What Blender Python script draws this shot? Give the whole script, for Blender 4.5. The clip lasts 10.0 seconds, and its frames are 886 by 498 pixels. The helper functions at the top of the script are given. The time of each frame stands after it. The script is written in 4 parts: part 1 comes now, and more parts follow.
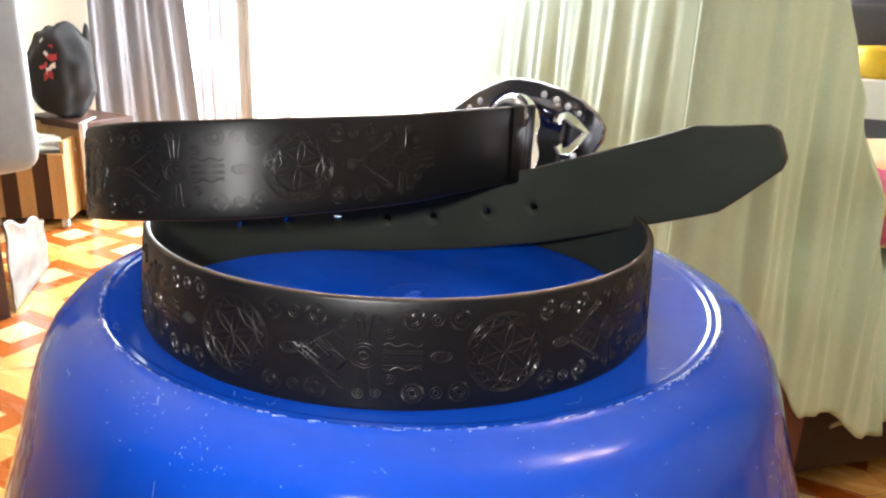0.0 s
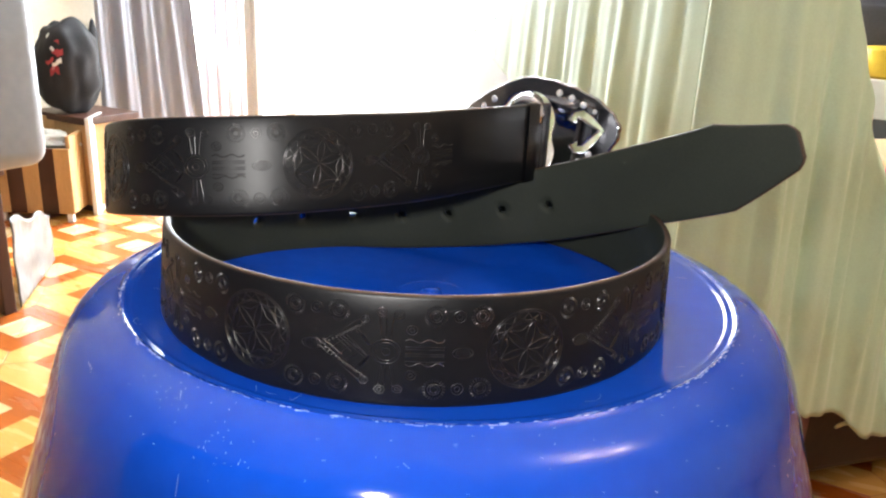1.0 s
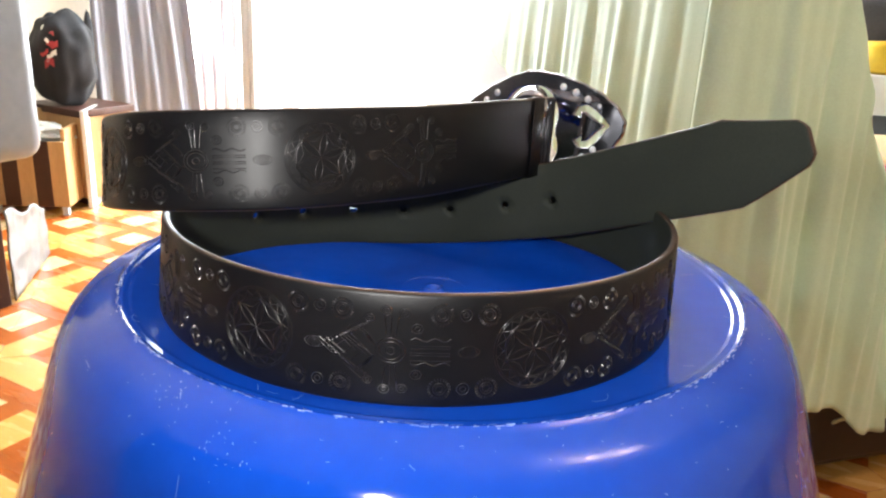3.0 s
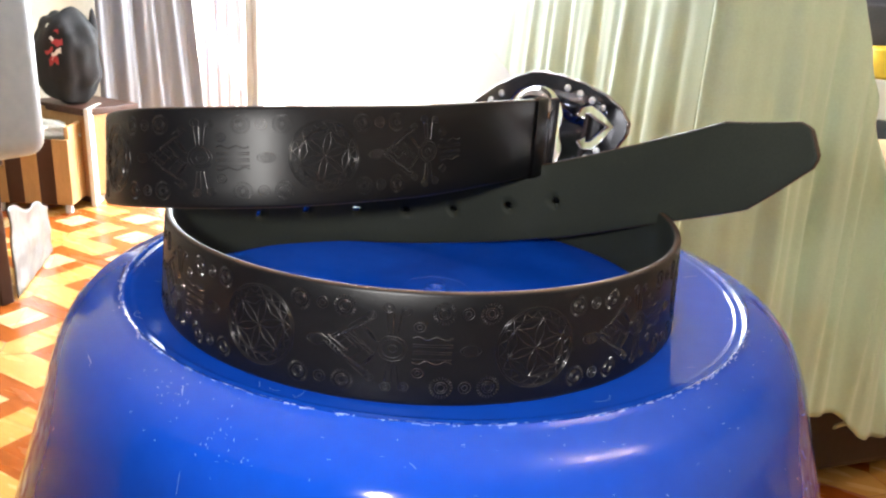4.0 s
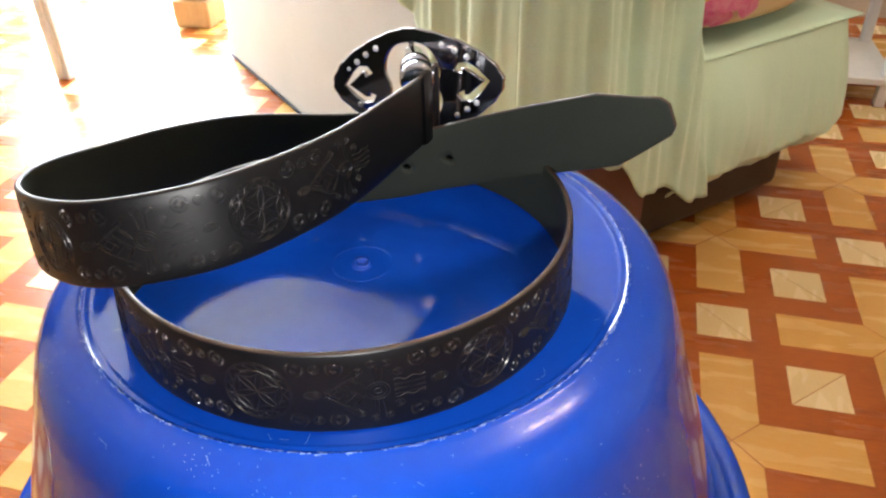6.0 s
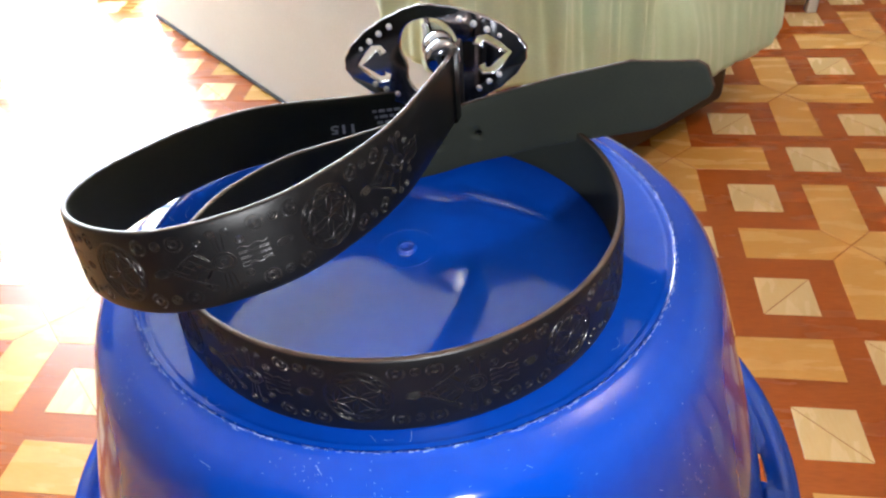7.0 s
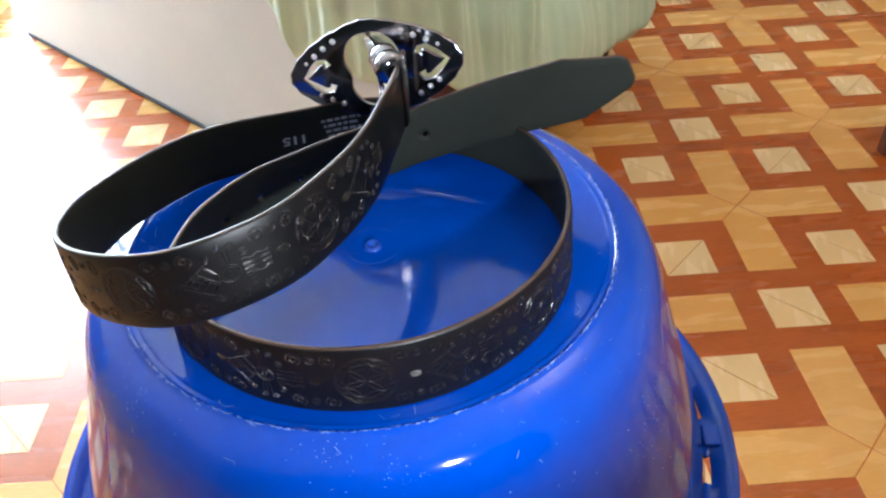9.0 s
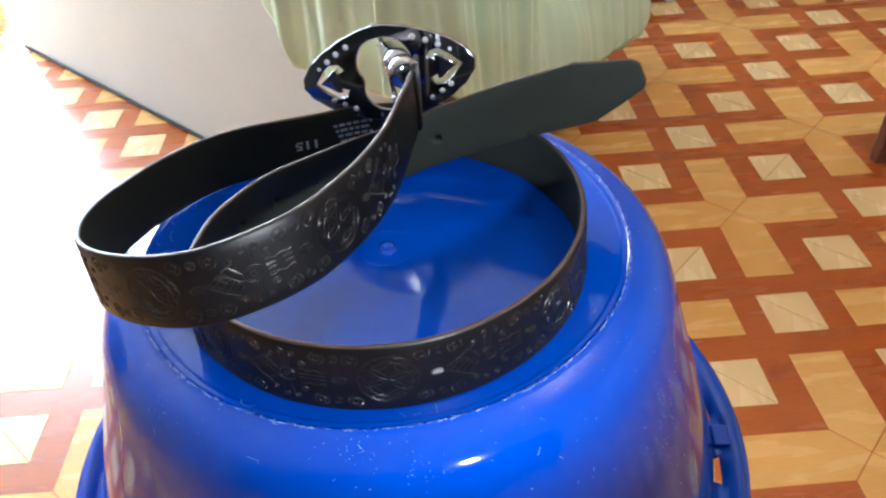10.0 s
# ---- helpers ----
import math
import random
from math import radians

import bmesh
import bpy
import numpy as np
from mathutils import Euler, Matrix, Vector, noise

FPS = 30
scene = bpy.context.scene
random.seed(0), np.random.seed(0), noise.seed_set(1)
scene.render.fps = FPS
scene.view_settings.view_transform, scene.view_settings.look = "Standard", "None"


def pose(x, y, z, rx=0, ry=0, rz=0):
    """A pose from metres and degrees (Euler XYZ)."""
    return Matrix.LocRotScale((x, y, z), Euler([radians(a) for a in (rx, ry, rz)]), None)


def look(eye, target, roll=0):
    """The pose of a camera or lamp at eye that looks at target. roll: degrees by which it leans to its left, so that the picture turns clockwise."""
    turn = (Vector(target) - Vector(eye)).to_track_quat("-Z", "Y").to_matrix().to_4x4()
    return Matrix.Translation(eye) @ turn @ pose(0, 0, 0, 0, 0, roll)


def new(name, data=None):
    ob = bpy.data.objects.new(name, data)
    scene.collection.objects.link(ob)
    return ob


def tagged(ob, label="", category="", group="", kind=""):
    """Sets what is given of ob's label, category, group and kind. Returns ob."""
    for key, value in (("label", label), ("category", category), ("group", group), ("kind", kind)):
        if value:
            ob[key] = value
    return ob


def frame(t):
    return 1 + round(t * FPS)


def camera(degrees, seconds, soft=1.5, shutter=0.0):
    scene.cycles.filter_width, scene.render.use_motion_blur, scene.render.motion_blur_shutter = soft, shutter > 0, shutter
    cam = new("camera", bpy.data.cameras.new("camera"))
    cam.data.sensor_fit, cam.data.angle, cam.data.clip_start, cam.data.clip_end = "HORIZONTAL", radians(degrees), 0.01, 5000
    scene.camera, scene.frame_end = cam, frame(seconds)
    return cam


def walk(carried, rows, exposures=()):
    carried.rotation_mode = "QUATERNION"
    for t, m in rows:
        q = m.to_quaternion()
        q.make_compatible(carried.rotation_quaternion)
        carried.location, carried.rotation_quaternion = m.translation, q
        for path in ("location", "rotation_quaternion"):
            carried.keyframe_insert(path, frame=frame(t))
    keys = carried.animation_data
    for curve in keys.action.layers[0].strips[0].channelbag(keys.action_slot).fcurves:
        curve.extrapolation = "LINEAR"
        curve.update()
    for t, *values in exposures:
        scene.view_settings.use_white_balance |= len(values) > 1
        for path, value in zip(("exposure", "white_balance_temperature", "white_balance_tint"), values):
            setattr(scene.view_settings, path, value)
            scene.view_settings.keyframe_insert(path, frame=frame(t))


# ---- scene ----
cam = camera(60.1, 10.0, soft=2.3, shutter=0.0)
PATH = [
    (0, 0.1828, -0.2908, 0.8596, 71.87, -2.2563, 28.41),
    (0.5, 0.1803, -0.2922, 0.8598, 71.76, -2.4605, 28.67),
    (1, 0.1774, -0.2954, 0.8596, 71.68, -2.5606, 28.71),
    (1.5, 0.1777, -0.2951, 0.8602, 71.35, -2.7302, 28.58),
    (2, 0.1783, -0.2937, 0.8585, 71.33, -3.2363, 28.7),
    (2.5, 0.1719, -0.2920, 0.8590, 71.21, -2.6720, 28.36),
    (4, 0.1715, -0.2925, 0.8577, 71.34, -3.2600, 28.78),
    (4.5, 0.1697, -0.2920, 0.8611, 71.15, -3.0807, 28.55),
    (5, 0.1461, -0.3083, 0.8935, 65.51, -0.6889, 20.82),
    (5.1, 0.1426, -0.3093, 0.9030, 64.34, -0.3776, 19.36),
    (5.2, 0.1383, -0.3105, 0.9145, 62.9, 0.0029, 17.56),
    (6.3, 0.1266, -0.3036, 0.9757, 54.67, 1.5959, 12.71),
    (6.5, 0.1148, -0.3052, 0.9750, 54.87, 2.4651, 11.67),
    (7, 0.0720, -0.3042, 0.9960, 50.27, 3.4600, 6.2648),
    (7.5, 0.0678, -0.3212, 1.0070, 49.25, 3.6386, 3.1053),
    (8, 0.0618, -0.3306, 1.0228, 49.36, 4.3414, 0.3183),
    (8.5, 0.0471, -0.3391, 1.0267, 49.07, 3.6779, -1.6803),
    (9, 0.0359, -0.3384, 1.0250, 49.24, 3.0287, -3.2302),
    (9.5, 0.0286, -0.3380, 1.0267, 49.58, 2.8522, -3.5856),
    (10, 0.0219, -0.3449, 1.0245, 50.02, 2.9478, -3.8689),
]
walk(cam, [(t, pose(x, y, z, a, b, c)) for t, x, y, z, a, b, c in PATH],
     [(0, 0.92, 6500, 11), (4.5, 0.92, 6500, 11), (6.5, 0.92, 6300, 11), (8, 0.92, 5800, 9), (10, 0.90, 5650, 8)])

# ------------------------------------------------------------ light
world = bpy.data.worlds.new("sky")
scene.world = world
world.use_nodes = True
wn = world.node_tree.nodes
sky = wn.new("ShaderNodeTexSky")
sky.sky_type, sky.sun_disc = "NISHITA", False
sky.sun_elevation, sky.sun_rotation = radians(40), radians(-30)
world.node_tree.links.new(sky.outputs[0], wn["Background"].inputs[0])
wn["Background"].inputs[1].default_value = 0.1


def lamp(name, kind, m, power, colour=(1, 1, 1), **more):
    data = bpy.data.lights.new(name, kind)
    data.energy, data.color = power, colour
    if "size" in more:
        data.shape, data.size, data.size_y = "RECTANGLE", more["size"], more["size_y"]
    if "radius" in more:
        data.shadow_soft_size = more["radius"]
    if "spot" in more:
        data.spot_size, data.spot_blend = radians(more["spot"]), 0.6
    ob = new(name, data)
    ob.matrix_world = m
    return ob


# daylight in the balcony door, the two bulbs of the room, the torch of the telephone
BULBS = ((0.84, 0.42, 2.36), (1.00, 0.65, 2.36))
lamp("door_daylight", "AREA", look((-2.09, 2.83, 1.32), (-0.55, 0.7, 0.85)), 140, (0.74, 0.90, 1.0), size=2.5, size_y=2.0)
for spot_at in BULBS:
    lamp("room_bulb", "POINT", pose(*spot_at), 8.5, (1, 0.76, 0.58), radius=0.036)
lamp("phone_torch", "SPOT", look((0.120, -0.325, 0.874), (-0.1, 0.5, 0.79)), 4.0, (1, 0.98, 0.94), radius=0.010, spot=95)


# ------------------------------------------------------------ materials
def material(name, colour, rough=0.5, metal=0.0, **k):
    m = bpy.data.materials.new(name)
    m.use_nodes = True
    nt = m.node_tree
    b = nt.nodes["Principled BSDF"]
    b.inputs["Base Color"].default_value = (*colour, 1)
    b.inputs["Roughness"].default_value = rough
    b.inputs["Metallic"].default_value = metal
    co = nt.nodes.new("ShaderNodeTexCoord")
    src = co.outputs["Object"]
    if k.get("stretch"):
        mp = nt.nodes.new("ShaderNodeMapping")
        mp.inputs["Scale"].default_value = k["stretch"]
        nt.links.new(src, mp.inputs[0])
        src = mp.outputs[0]

    def tex(scale, detail=6):
        n = nt.nodes.new("ShaderNodeTexNoise")
        n.inputs["Scale"].default_value, n.inputs["Detail"].default_value = scale, detail
        nt.links.new(src, n.inputs["Vector"])
        return n.outputs["Fac"]
    big, fine = tex(k.get("big", 4)), tex(k.get("fine", 60))
    second = k.get("second", tuple(c * 0.75 for c in colour))
    mix = nt.nodes.new("ShaderNodeMix")
    mix.data_type = "RGBA"
    mix.inputs[6].default_value, mix.inputs[7].default_value = (*colour, 1), (*second, 1)
    ramp = nt.nodes.new("ShaderNodeMapRange")
    ramp.inputs[1].default_value, ramp.inputs[2].default_value = 0.4, 0.65
    add = nt.nodes.new("ShaderNodeMath")
    add.operation = "MULTIPLY_ADD"
    add.inputs[1].default_value = 0.5
    half = nt.nodes.new("ShaderNodeMath")
    half.operation = "MULTIPLY"
    half.inputs[1].default_value = 0.5
    nt.links.new(fine, half.inputs[0])
    nt.links.new(big, add.inputs[0])
    nt.links.new(half.outputs[0], add.inputs[2])
    nt.links.new(add.outputs[0], ramp.inputs[0])
    fac = ramp.outputs[0]
    if k.get("random"):
        oi = nt.nodes.new("ShaderNodeObjectInfo")
        geo = nt.nodes.new("ShaderNodeNewGeometry")
        s1 = nt.nodes.new("ShaderNodeMath")
        s1.operation = "ADD"
        nt.links.new(oi.outputs["Random"], s1.inputs[0])
        nt.links.new(geo.outputs["Random Per Island"], s1.inputs[1])
        fr = nt.nodes.new("ShaderNodeMath")
        fr.operation = "FRACT"
        nt.links.new(s1.outputs[0], fr.inputs[0])
        mm = nt.nodes.new("ShaderNodeMath")
        mm.operation = "MULTIPLY_ADD"
        mm.inputs[1].default_value = k["random"]
        nt.links.new(fr.outputs[0], mm.inputs[0])
        sc = nt.nodes.new("ShaderNodeMath")
        sc.operation = "MULTIPLY"
        sc.inputs[1].default_value = 1 - k["random"]
        nt.links.new(fac, sc.inputs[0])
        nt.links.new(sc.outputs[0], mm.inputs[2])
        fac = mm.outputs[0]
    nt.links.new(fac, mix.inputs[0])
    nt.links.new(mix.outputs[2], b.inputs["Base Color"])
    if k.get("bump", 0.1):
        bp = nt.nodes.new("ShaderNodeBump")
        bp.inputs["Strength"].default_value = k.get("bump", 0.1)
        bp.inputs["Distance"].default_value = k.get("depth", 0.002)
        nt.links.new(tex(k.get("relief", 200), 3), bp.inputs["Height"])
        nt.links.new(bp.outputs[0], b.inputs["Normal"])
    rr = nt.nodes.new("ShaderNodeMapRange")
    rr.inputs[3].default_value, rr.inputs[4].default_value = rough * 0.85, min(1, rough * 1.15)
    nt.links.new(big, rr.inputs[0])
    nt.links.new(rr.outputs[0], b.inputs["Roughness"])
    if "specular" in k:
        b.inputs["Specular IOR Level"].default_value = k["specular"]
    if "sheen" in k:
        b.inputs["Sheen Weight"].default_value = k["sheen"]
    if "coat" in k:
        b.inputs["Coat Weight"].default_value = k["coat"]
    if "glow" in k:
        b.inputs["Emission Color"].default_value = (*colour, 1)
        b.inputs["Emission Strength"].default_value = k["glow"]
    if "through" in k:
        b.inputs["Transmission Weight"].default_value = k["through"]
    return m


leather = material("black_leather", (0.0030, 0.0032, 0.0042), 0.37, second=(0.0050, 0.0050, 0.0060), big=30, fine=700, relief=2500, bump=0.22, depth=0.0003, specular=0.28)
flesh = material("belt_lining", (0.018, 0.021, 0.016), 0.65, second=(0.023, 0.027, 0.020), big=40, fine=900, relief=1800, bump=0.25, depth=0.0005, specular=0.18)
edge_mat = material("brown_edge", (0.052, 0.027, 0.016), 0.5, second=(0.03, 0.018, 0.012), big=80, fine=600, relief=1500, bump=0.2, depth=0.0004)
chrome = material("dark_chrome", (0.40, 0.41, 0.45), 0.08, 1.0, second=(0.34, 0.35, 0.40), big=60, bump=0.0)
gem_mat = material("clear_gem", (0.92, 0.93, 0.95), 0.05, 0.6, second=(0.8, 0.82, 0.88), bump=0.0)
print_mat = material("silver_print", (0.60, 0.63, 0.62), 0.5, second=(0.3, 0.32, 0.3), big=300, bump=0.0)
blue = material("blue_plastic", (0.002, 0.041, 0.34), 0.085, second=(0.003, 0.047, 0.38), big=9, fine=120, relief=11, bump=0.07, depth=0.002, specular=0.46)
scuff = material("scuffed_plastic", (0.25, 0.36, 0.66), 0.45, second=(0.06, 0.14, 0.52), big=60, fine=500, relief=900, bump=0.3, depth=0.0005)
brown = material("lino_brown", (0.40, 0.098, 0.014), 0.27, second=(0.31, 0.071, 0.011), big=3, fine=40, relief=90, bump=0.06, stretch=(1, 6, 1))
oak = material("lino_oak", (0.60, 0.30, 0.065), 0.27, second=(0.68, 0.40, 0.13), big=5, fine=45, relief=90, bump=0.05, stretch=(1, 5, 1), random=0.5)
cream = material("lino_cream", (0.68, 0.47, 0.21), 0.27, second=(0.73, 0.56, 0.31), big=5, fine=45, relief=90, bump=0.05, stretch=(5, 1, 1), random=0.5)
green = material("green_throw", (0.57, 0.75, 0.56), 0.5, second=(0.51, 0.68, 0.49), big=2.5, fine=300, relief=700, bump=0.15, depth=0.001, sheen=0.3)
greywhite = material("pale_upholstery", (0.64, 0.68, 0.68), 0.6, second=(0.57, 0.61, 0.60), big=3, fine=250, relief=500, bump=0.15, depth=0.001)
darkwood = material("dark_sofa_base", (0.035, 0.018, 0.012), 0.5, second=(0.022, 0.012, 0.009), big=6, fine=60)
stained = material("brown_leather", (0.22, 0.09, 0.07), 0.45, second=(0.19, 0.08, 0.06), big=6, fine=200)
wallpaper = material("beige_wall", (0.57, 0.49, 0.38), 0.85, second=(0.52, 0.45, 0.34), big=2, fine=80, relief=150, bump=0.15)
# for the unseen rear wall, dark so that belt and buckle reflect little
rear_wall_mat = material("dark_unseen_wall", (0.045, 0.044, 0.05), 0.6, second=(0.035, 0.034, 0.04), big=3, fine=60)
tooling = material("pressed_tooling", (0.0032, 0.0033, 0.0042), 0.19, second=(0.004, 0.004, 0.005), big=60, bump=0.0, specular=0.6)
whitewall = material("white_ceiling", (0.78, 0.76, 0.72), 0.9, second=(0.73, 0.71, 0.67), big=2, fine=60)
white = material("white_paint", (0.74, 0.74, 0.73), 0.35, second=(0.68, 0.68, 0.67), big=3, fine=60, bump=0.04)
# grey base for the white fridge: its shade is put into the colour
enamel = material("greyed_enamel", (0.22, 0.23, 0.25), 0.3, second=(0.19, 0.20, 0.22), big=2, fine=40, bump=0.03)
lightwood = material("light_wood", (0.55, 0.33, 0.14), 0.5, second=(0.45, 0.26, 0.10), big=4, fine=50, stretch=(8, 8, 1))
wenge = material("dark_stripe", (0.065, 0.022, 0.012), 0.45, second=(0.045, 0.016, 0.010), big=5, fine=60, stretch=(8, 8, 1))
curtain_mat = material("grey_curtain", (0.26, 0.27, 0.31), 0.8, second=(0.23, 0.24, 0.28), big=3, fine=200, relief=500, bump=0.15)
lilac = material("lilac_curtain", (0.74, 0.73, 0.79), 0.8, second=(0.69, 0.68, 0.75), big=3, fine=200)
black_cloth = material("black_bag_cloth", (0.012, 0.012, 0.015), 0.9, second=(0.020, 0.019, 0.021), big=20, fine=300, relief=600, bump=0.3)
red = material("red_print", (0.38, 0.03, 0.035), 0.6, second=(0.28, 0.02, 0.03), big=40)
paper = material("white_paper", (0.75, 0.75, 0.72), 0.7, second=(0.62, 0.66, 0.60), big=30)
film_mat = material("grey_polythene", (0.13, 0.125, 0.125), 0.35, second=(0.09, 0.085, 0.085), big=14, fine=80, relief=40, bump=0.25, depth=0.004)
pillow_mat = material("cream_pillow", (0.62, 0.47, 0.22), 0.8, second=(0.66, 0.42, 0.30), big=6, fine=200, relief=400, bump=0.15)
pink = material("pink_flower", (0.62, 0.07, 0.22), 0.8, second=(0.72, 0.28, 0.36), big=22, fine=60)
yellow = material("yellow_plastic", (0.70, 0.45, 0.02), 0.4, second=(0.60, 0.36, 0.02), big=20)
green_leaf = material("green_plastic", (0.06, 0.16, 0.04), 0.5, second=(0.04, 0.11, 0.03), big=20)
dull = material("dark_grey_cloth", (0.07, 0.07, 0.085), 0.8, second=(0.05, 0.05, 0.06), big=10, fine=200)
skyglow = material("bright_sky", (1.0, 0.985, 0.97), 1.0, second=(1, 0.99, 0.985), big=1, bump=0.0, glow=10.0)
glass = material("clear_glass", (1, 1, 1), 0.02, second=(1, 1, 1), bump=0.0, through=1.0)
bluecloth = material("blue_cloth", (0.05, 0.10, 0.24), 0.7, second=(0.04, 0.07, 0.18), big=20)
globe_mat = material("lamp_shade", (1.0, 0.74, 0.56), 0.6, second=(1, 0.74, 0.56), bump=0.0, glow=28.0)


# ------------------------------------------------------------ building tools
AT = {}
# the basin and belt, the corner by the curtain and the rack are moved and rescaled, the last two unevenly, to line up
# with the camera
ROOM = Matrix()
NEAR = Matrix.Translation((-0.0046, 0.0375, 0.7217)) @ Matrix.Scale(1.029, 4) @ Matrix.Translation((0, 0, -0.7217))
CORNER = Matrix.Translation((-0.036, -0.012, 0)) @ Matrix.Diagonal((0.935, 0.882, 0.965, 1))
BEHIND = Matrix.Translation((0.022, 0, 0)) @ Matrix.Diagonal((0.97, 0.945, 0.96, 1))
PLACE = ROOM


def thing(name, base, label, category, group="", kind=""):
    ob = new(name)
    ob.empty_display_size = 0.05
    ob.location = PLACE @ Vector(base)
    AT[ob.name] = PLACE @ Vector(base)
    return tagged(ob, label, category, group, kind)


def part(name, bm, mat, parent=None, label="", smooth=False):
    me = bpy.data.meshes.new(name)
    if smooth:
        for fc in bm.faces:
            fc.smooth = True
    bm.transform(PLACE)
    bm.normal_update()
    bm.to_mesh(me)
    bm.free()
    for mt in (mat if isinstance(mat, (list, tuple)) else [mat]):
        me.materials.append(mt)
    ob = new(name, me)
    if parent is not None:
        ob.parent = parent
        if parent.name in AT:
            ob.matrix_parent_inverse = Matrix.Translation(-AT[parent.name])
    return tagged(ob, label) if label else ob


def box(size, m=Matrix(), bevel=0.003, segments=2):
    bm = bmesh.new()
    bmesh.ops.create_cube(bm, size=1.0, matrix=m @ Matrix.Diagonal((*size, 1)))
    if bevel:
        bmesh.ops.bevel(bm, geom=bm.edges[:], offset=bevel, segments=segments, affect="EDGES", profile=0.5)
    return bm


def span(a, b, bevel=0.003, segments=2):
    c = [(p + q) / 2 for p, q in zip(a, b)]
    return box([abs(q - p) for p, q in zip(a, b)], pose(*c), bevel, segments)


def lathe(profile, m=Matrix(), steps=96, close=False):
    bm = bmesh.new()
    rings = []
    for r, z in profile:
        if r < 1e-6:
            rings.append([bm.verts.new(m @ Vector((0, 0, z)))])
        else:
            rings.append([bm.verts.new(m @ Vector((r * math.cos(math.tau * i / steps), r * math.sin(math.tau * i / steps), z))) for i in range(steps)])
    for a, b in zip(rings, rings[1:]):
        for i in range(steps):
            j = (i + 1) % steps
            if len(a) == 1:
                bm.faces.new((a[0], b[i], b[j]))
            elif len(b) == 1:
                bm.faces.new((a[i], b[0], a[j]))
            else:
                bm.faces.new((a[i], b[i], b[j], a[j]))
    bmesh.ops.recalc_face_normals(bm, faces=bm.faces[:])
    return bm


def sheet(nu, nv, f, thick=0.0):
    bm = bmesh.new()
    g = [[bm.verts.new(f(i / nu, j / nv)) for j in range(nv + 1)] for i in range(nu + 1)]
    for i in range(nu):
        for j in range(nv):
            bm.faces.new((g[i][j], g[i + 1][j], g[i + 1][j + 1], g[i][j + 1]))
    return bm


def solid(ob, t):
    md = ob.modifiers.new("thick", "SOLIDIFY")
    md.thickness, md.offset = t, 0
    return ob


def rod(a, b, r, steps=16, bevel=0.0):
    a, b = Vector(a), Vector(b)
    d = b - a
    m = Matrix.Translation(a) @ d.to_track_quat("Z", "Y").to_matrix().to_4x4()
    L = d.length
    e = bevel or r * 0.2
    return lathe([(0, 0), (r - e, 0), (r, e), (r, L - e), (r - e, L), (0, L)], m, steps)


def blob(centre, radii, rough=0.0, seed=0.0, sub=4, power=1.0):
    bm = bmesh.new()
    bmesh.ops.create_icosphere(bm, subdivisions=sub, radius=1.0)
    for v in bm.verts:
        n = v.co.normalized()
        q = Vector([math.copysign(abs(c) ** power, c) for c in n])
        k = 1 + rough * noise.noise(n * 2.2 + Vector((seed, seed * 2, 0)))
        v.co = Vector(centre) + Vector([q[i] * radii[i] * k for i in range(3)])
    return bm


# ------------------------------------------------------------ room
X0, X1, Y0, Y1, ZC = -2.654, 2.6, -2.0, 2.90, 2.5
XA, YA = -3.40, 2.15


def setting(name, bm, mat, label, category):
    return tagged(part(name, bm, mat), label, category, kind="structure")


W = 0.15
setting("wall_west", span((X0 - W, Y0 - W, 0), (X0, YA, ZC), 0), wallpaper, "beige papered side wall of the room", "wall")
setting("wall_bay", span((XA - W, YA - W, 0), (X0 - W, YA, ZC), 0), wallpaper, "beige return wall of the balcony bay", "wall")
setting("wall_bay_end", span((XA - W, YA, 0), (XA, Y1 + W, ZC), 0), wallpaper, "beige end wall of the balcony bay", "wall")
setting("wall_east", span((X1, Y0 - W, 0), (X1 + W, Y1 + W, ZC), 0), wallpaper, "beige papered wall on the far side", "wall")
# this unseen wall is added dark to keep the belt's reflections dark
setting("wall_south", span((X0, Y0 - W, 0), (X1, Y0, ZC), 0), rear_wall_mat, "unseen wall behind the viewer, made dark for reflections", "wall")
DX0, DX1, DZ = -3.355, -0.737, 2.25
setting("wall_north_a", span((XA, Y1, 0), (DX0, Y1 + W, ZC), 0), wallpaper, "narrow wall strip beside balcony door", "wall")
setting("wall_north_b", span((DX1, Y1, 0), (X1, Y1 + W, ZC), 0), wallpaper, "beige papered wall beside balcony door", "wall")
setting("wall_north_c", span((DX0, Y1, DZ), (DX1, Y1 + W, ZC), 0), wallpaper, "wall strip above the balcony door", "wall")
setting("ceiling", span((XA - W, Y0 - W, ZC), (X1 + W, Y1 + W, ZC + 0.1), 0), whitewall, "plain white ceiling", "ceiling")

door = tagged(new("window_1"), "wide white glazed balcony door flooded with daylight", "window", kind="structure")
door.location = (-2.0, Y1, 0)
AT[door.name] = Vector((-2.0, Y1, 0))
FX = (DX0 + 0.06, -2.486, -1.607, DX1 - 0.06)
for a, b in ((DX0, DX0 + 0.06), (DX1 - 0.06, DX1), (FX[1] - 0.035, FX[1] + 0.035), (FX[2] - 0.035, FX[2] + 0.035)):
    part("window_frame", span((a, Y1 + 0.03, 0.07), (b, Y1 + 0.10, DZ - 0.06), 0.006), white, door)
part("window_sill", span((DX0, Y1 + 0.02, 0.0), (DX1, Y1 + 0.11, 0.07), 0.006), white, door)
part("window_frame", span((DX0, Y1 + 0.03, DZ - 0.06), (DX1, Y1 + 0.10, DZ), 0.006), white, door)
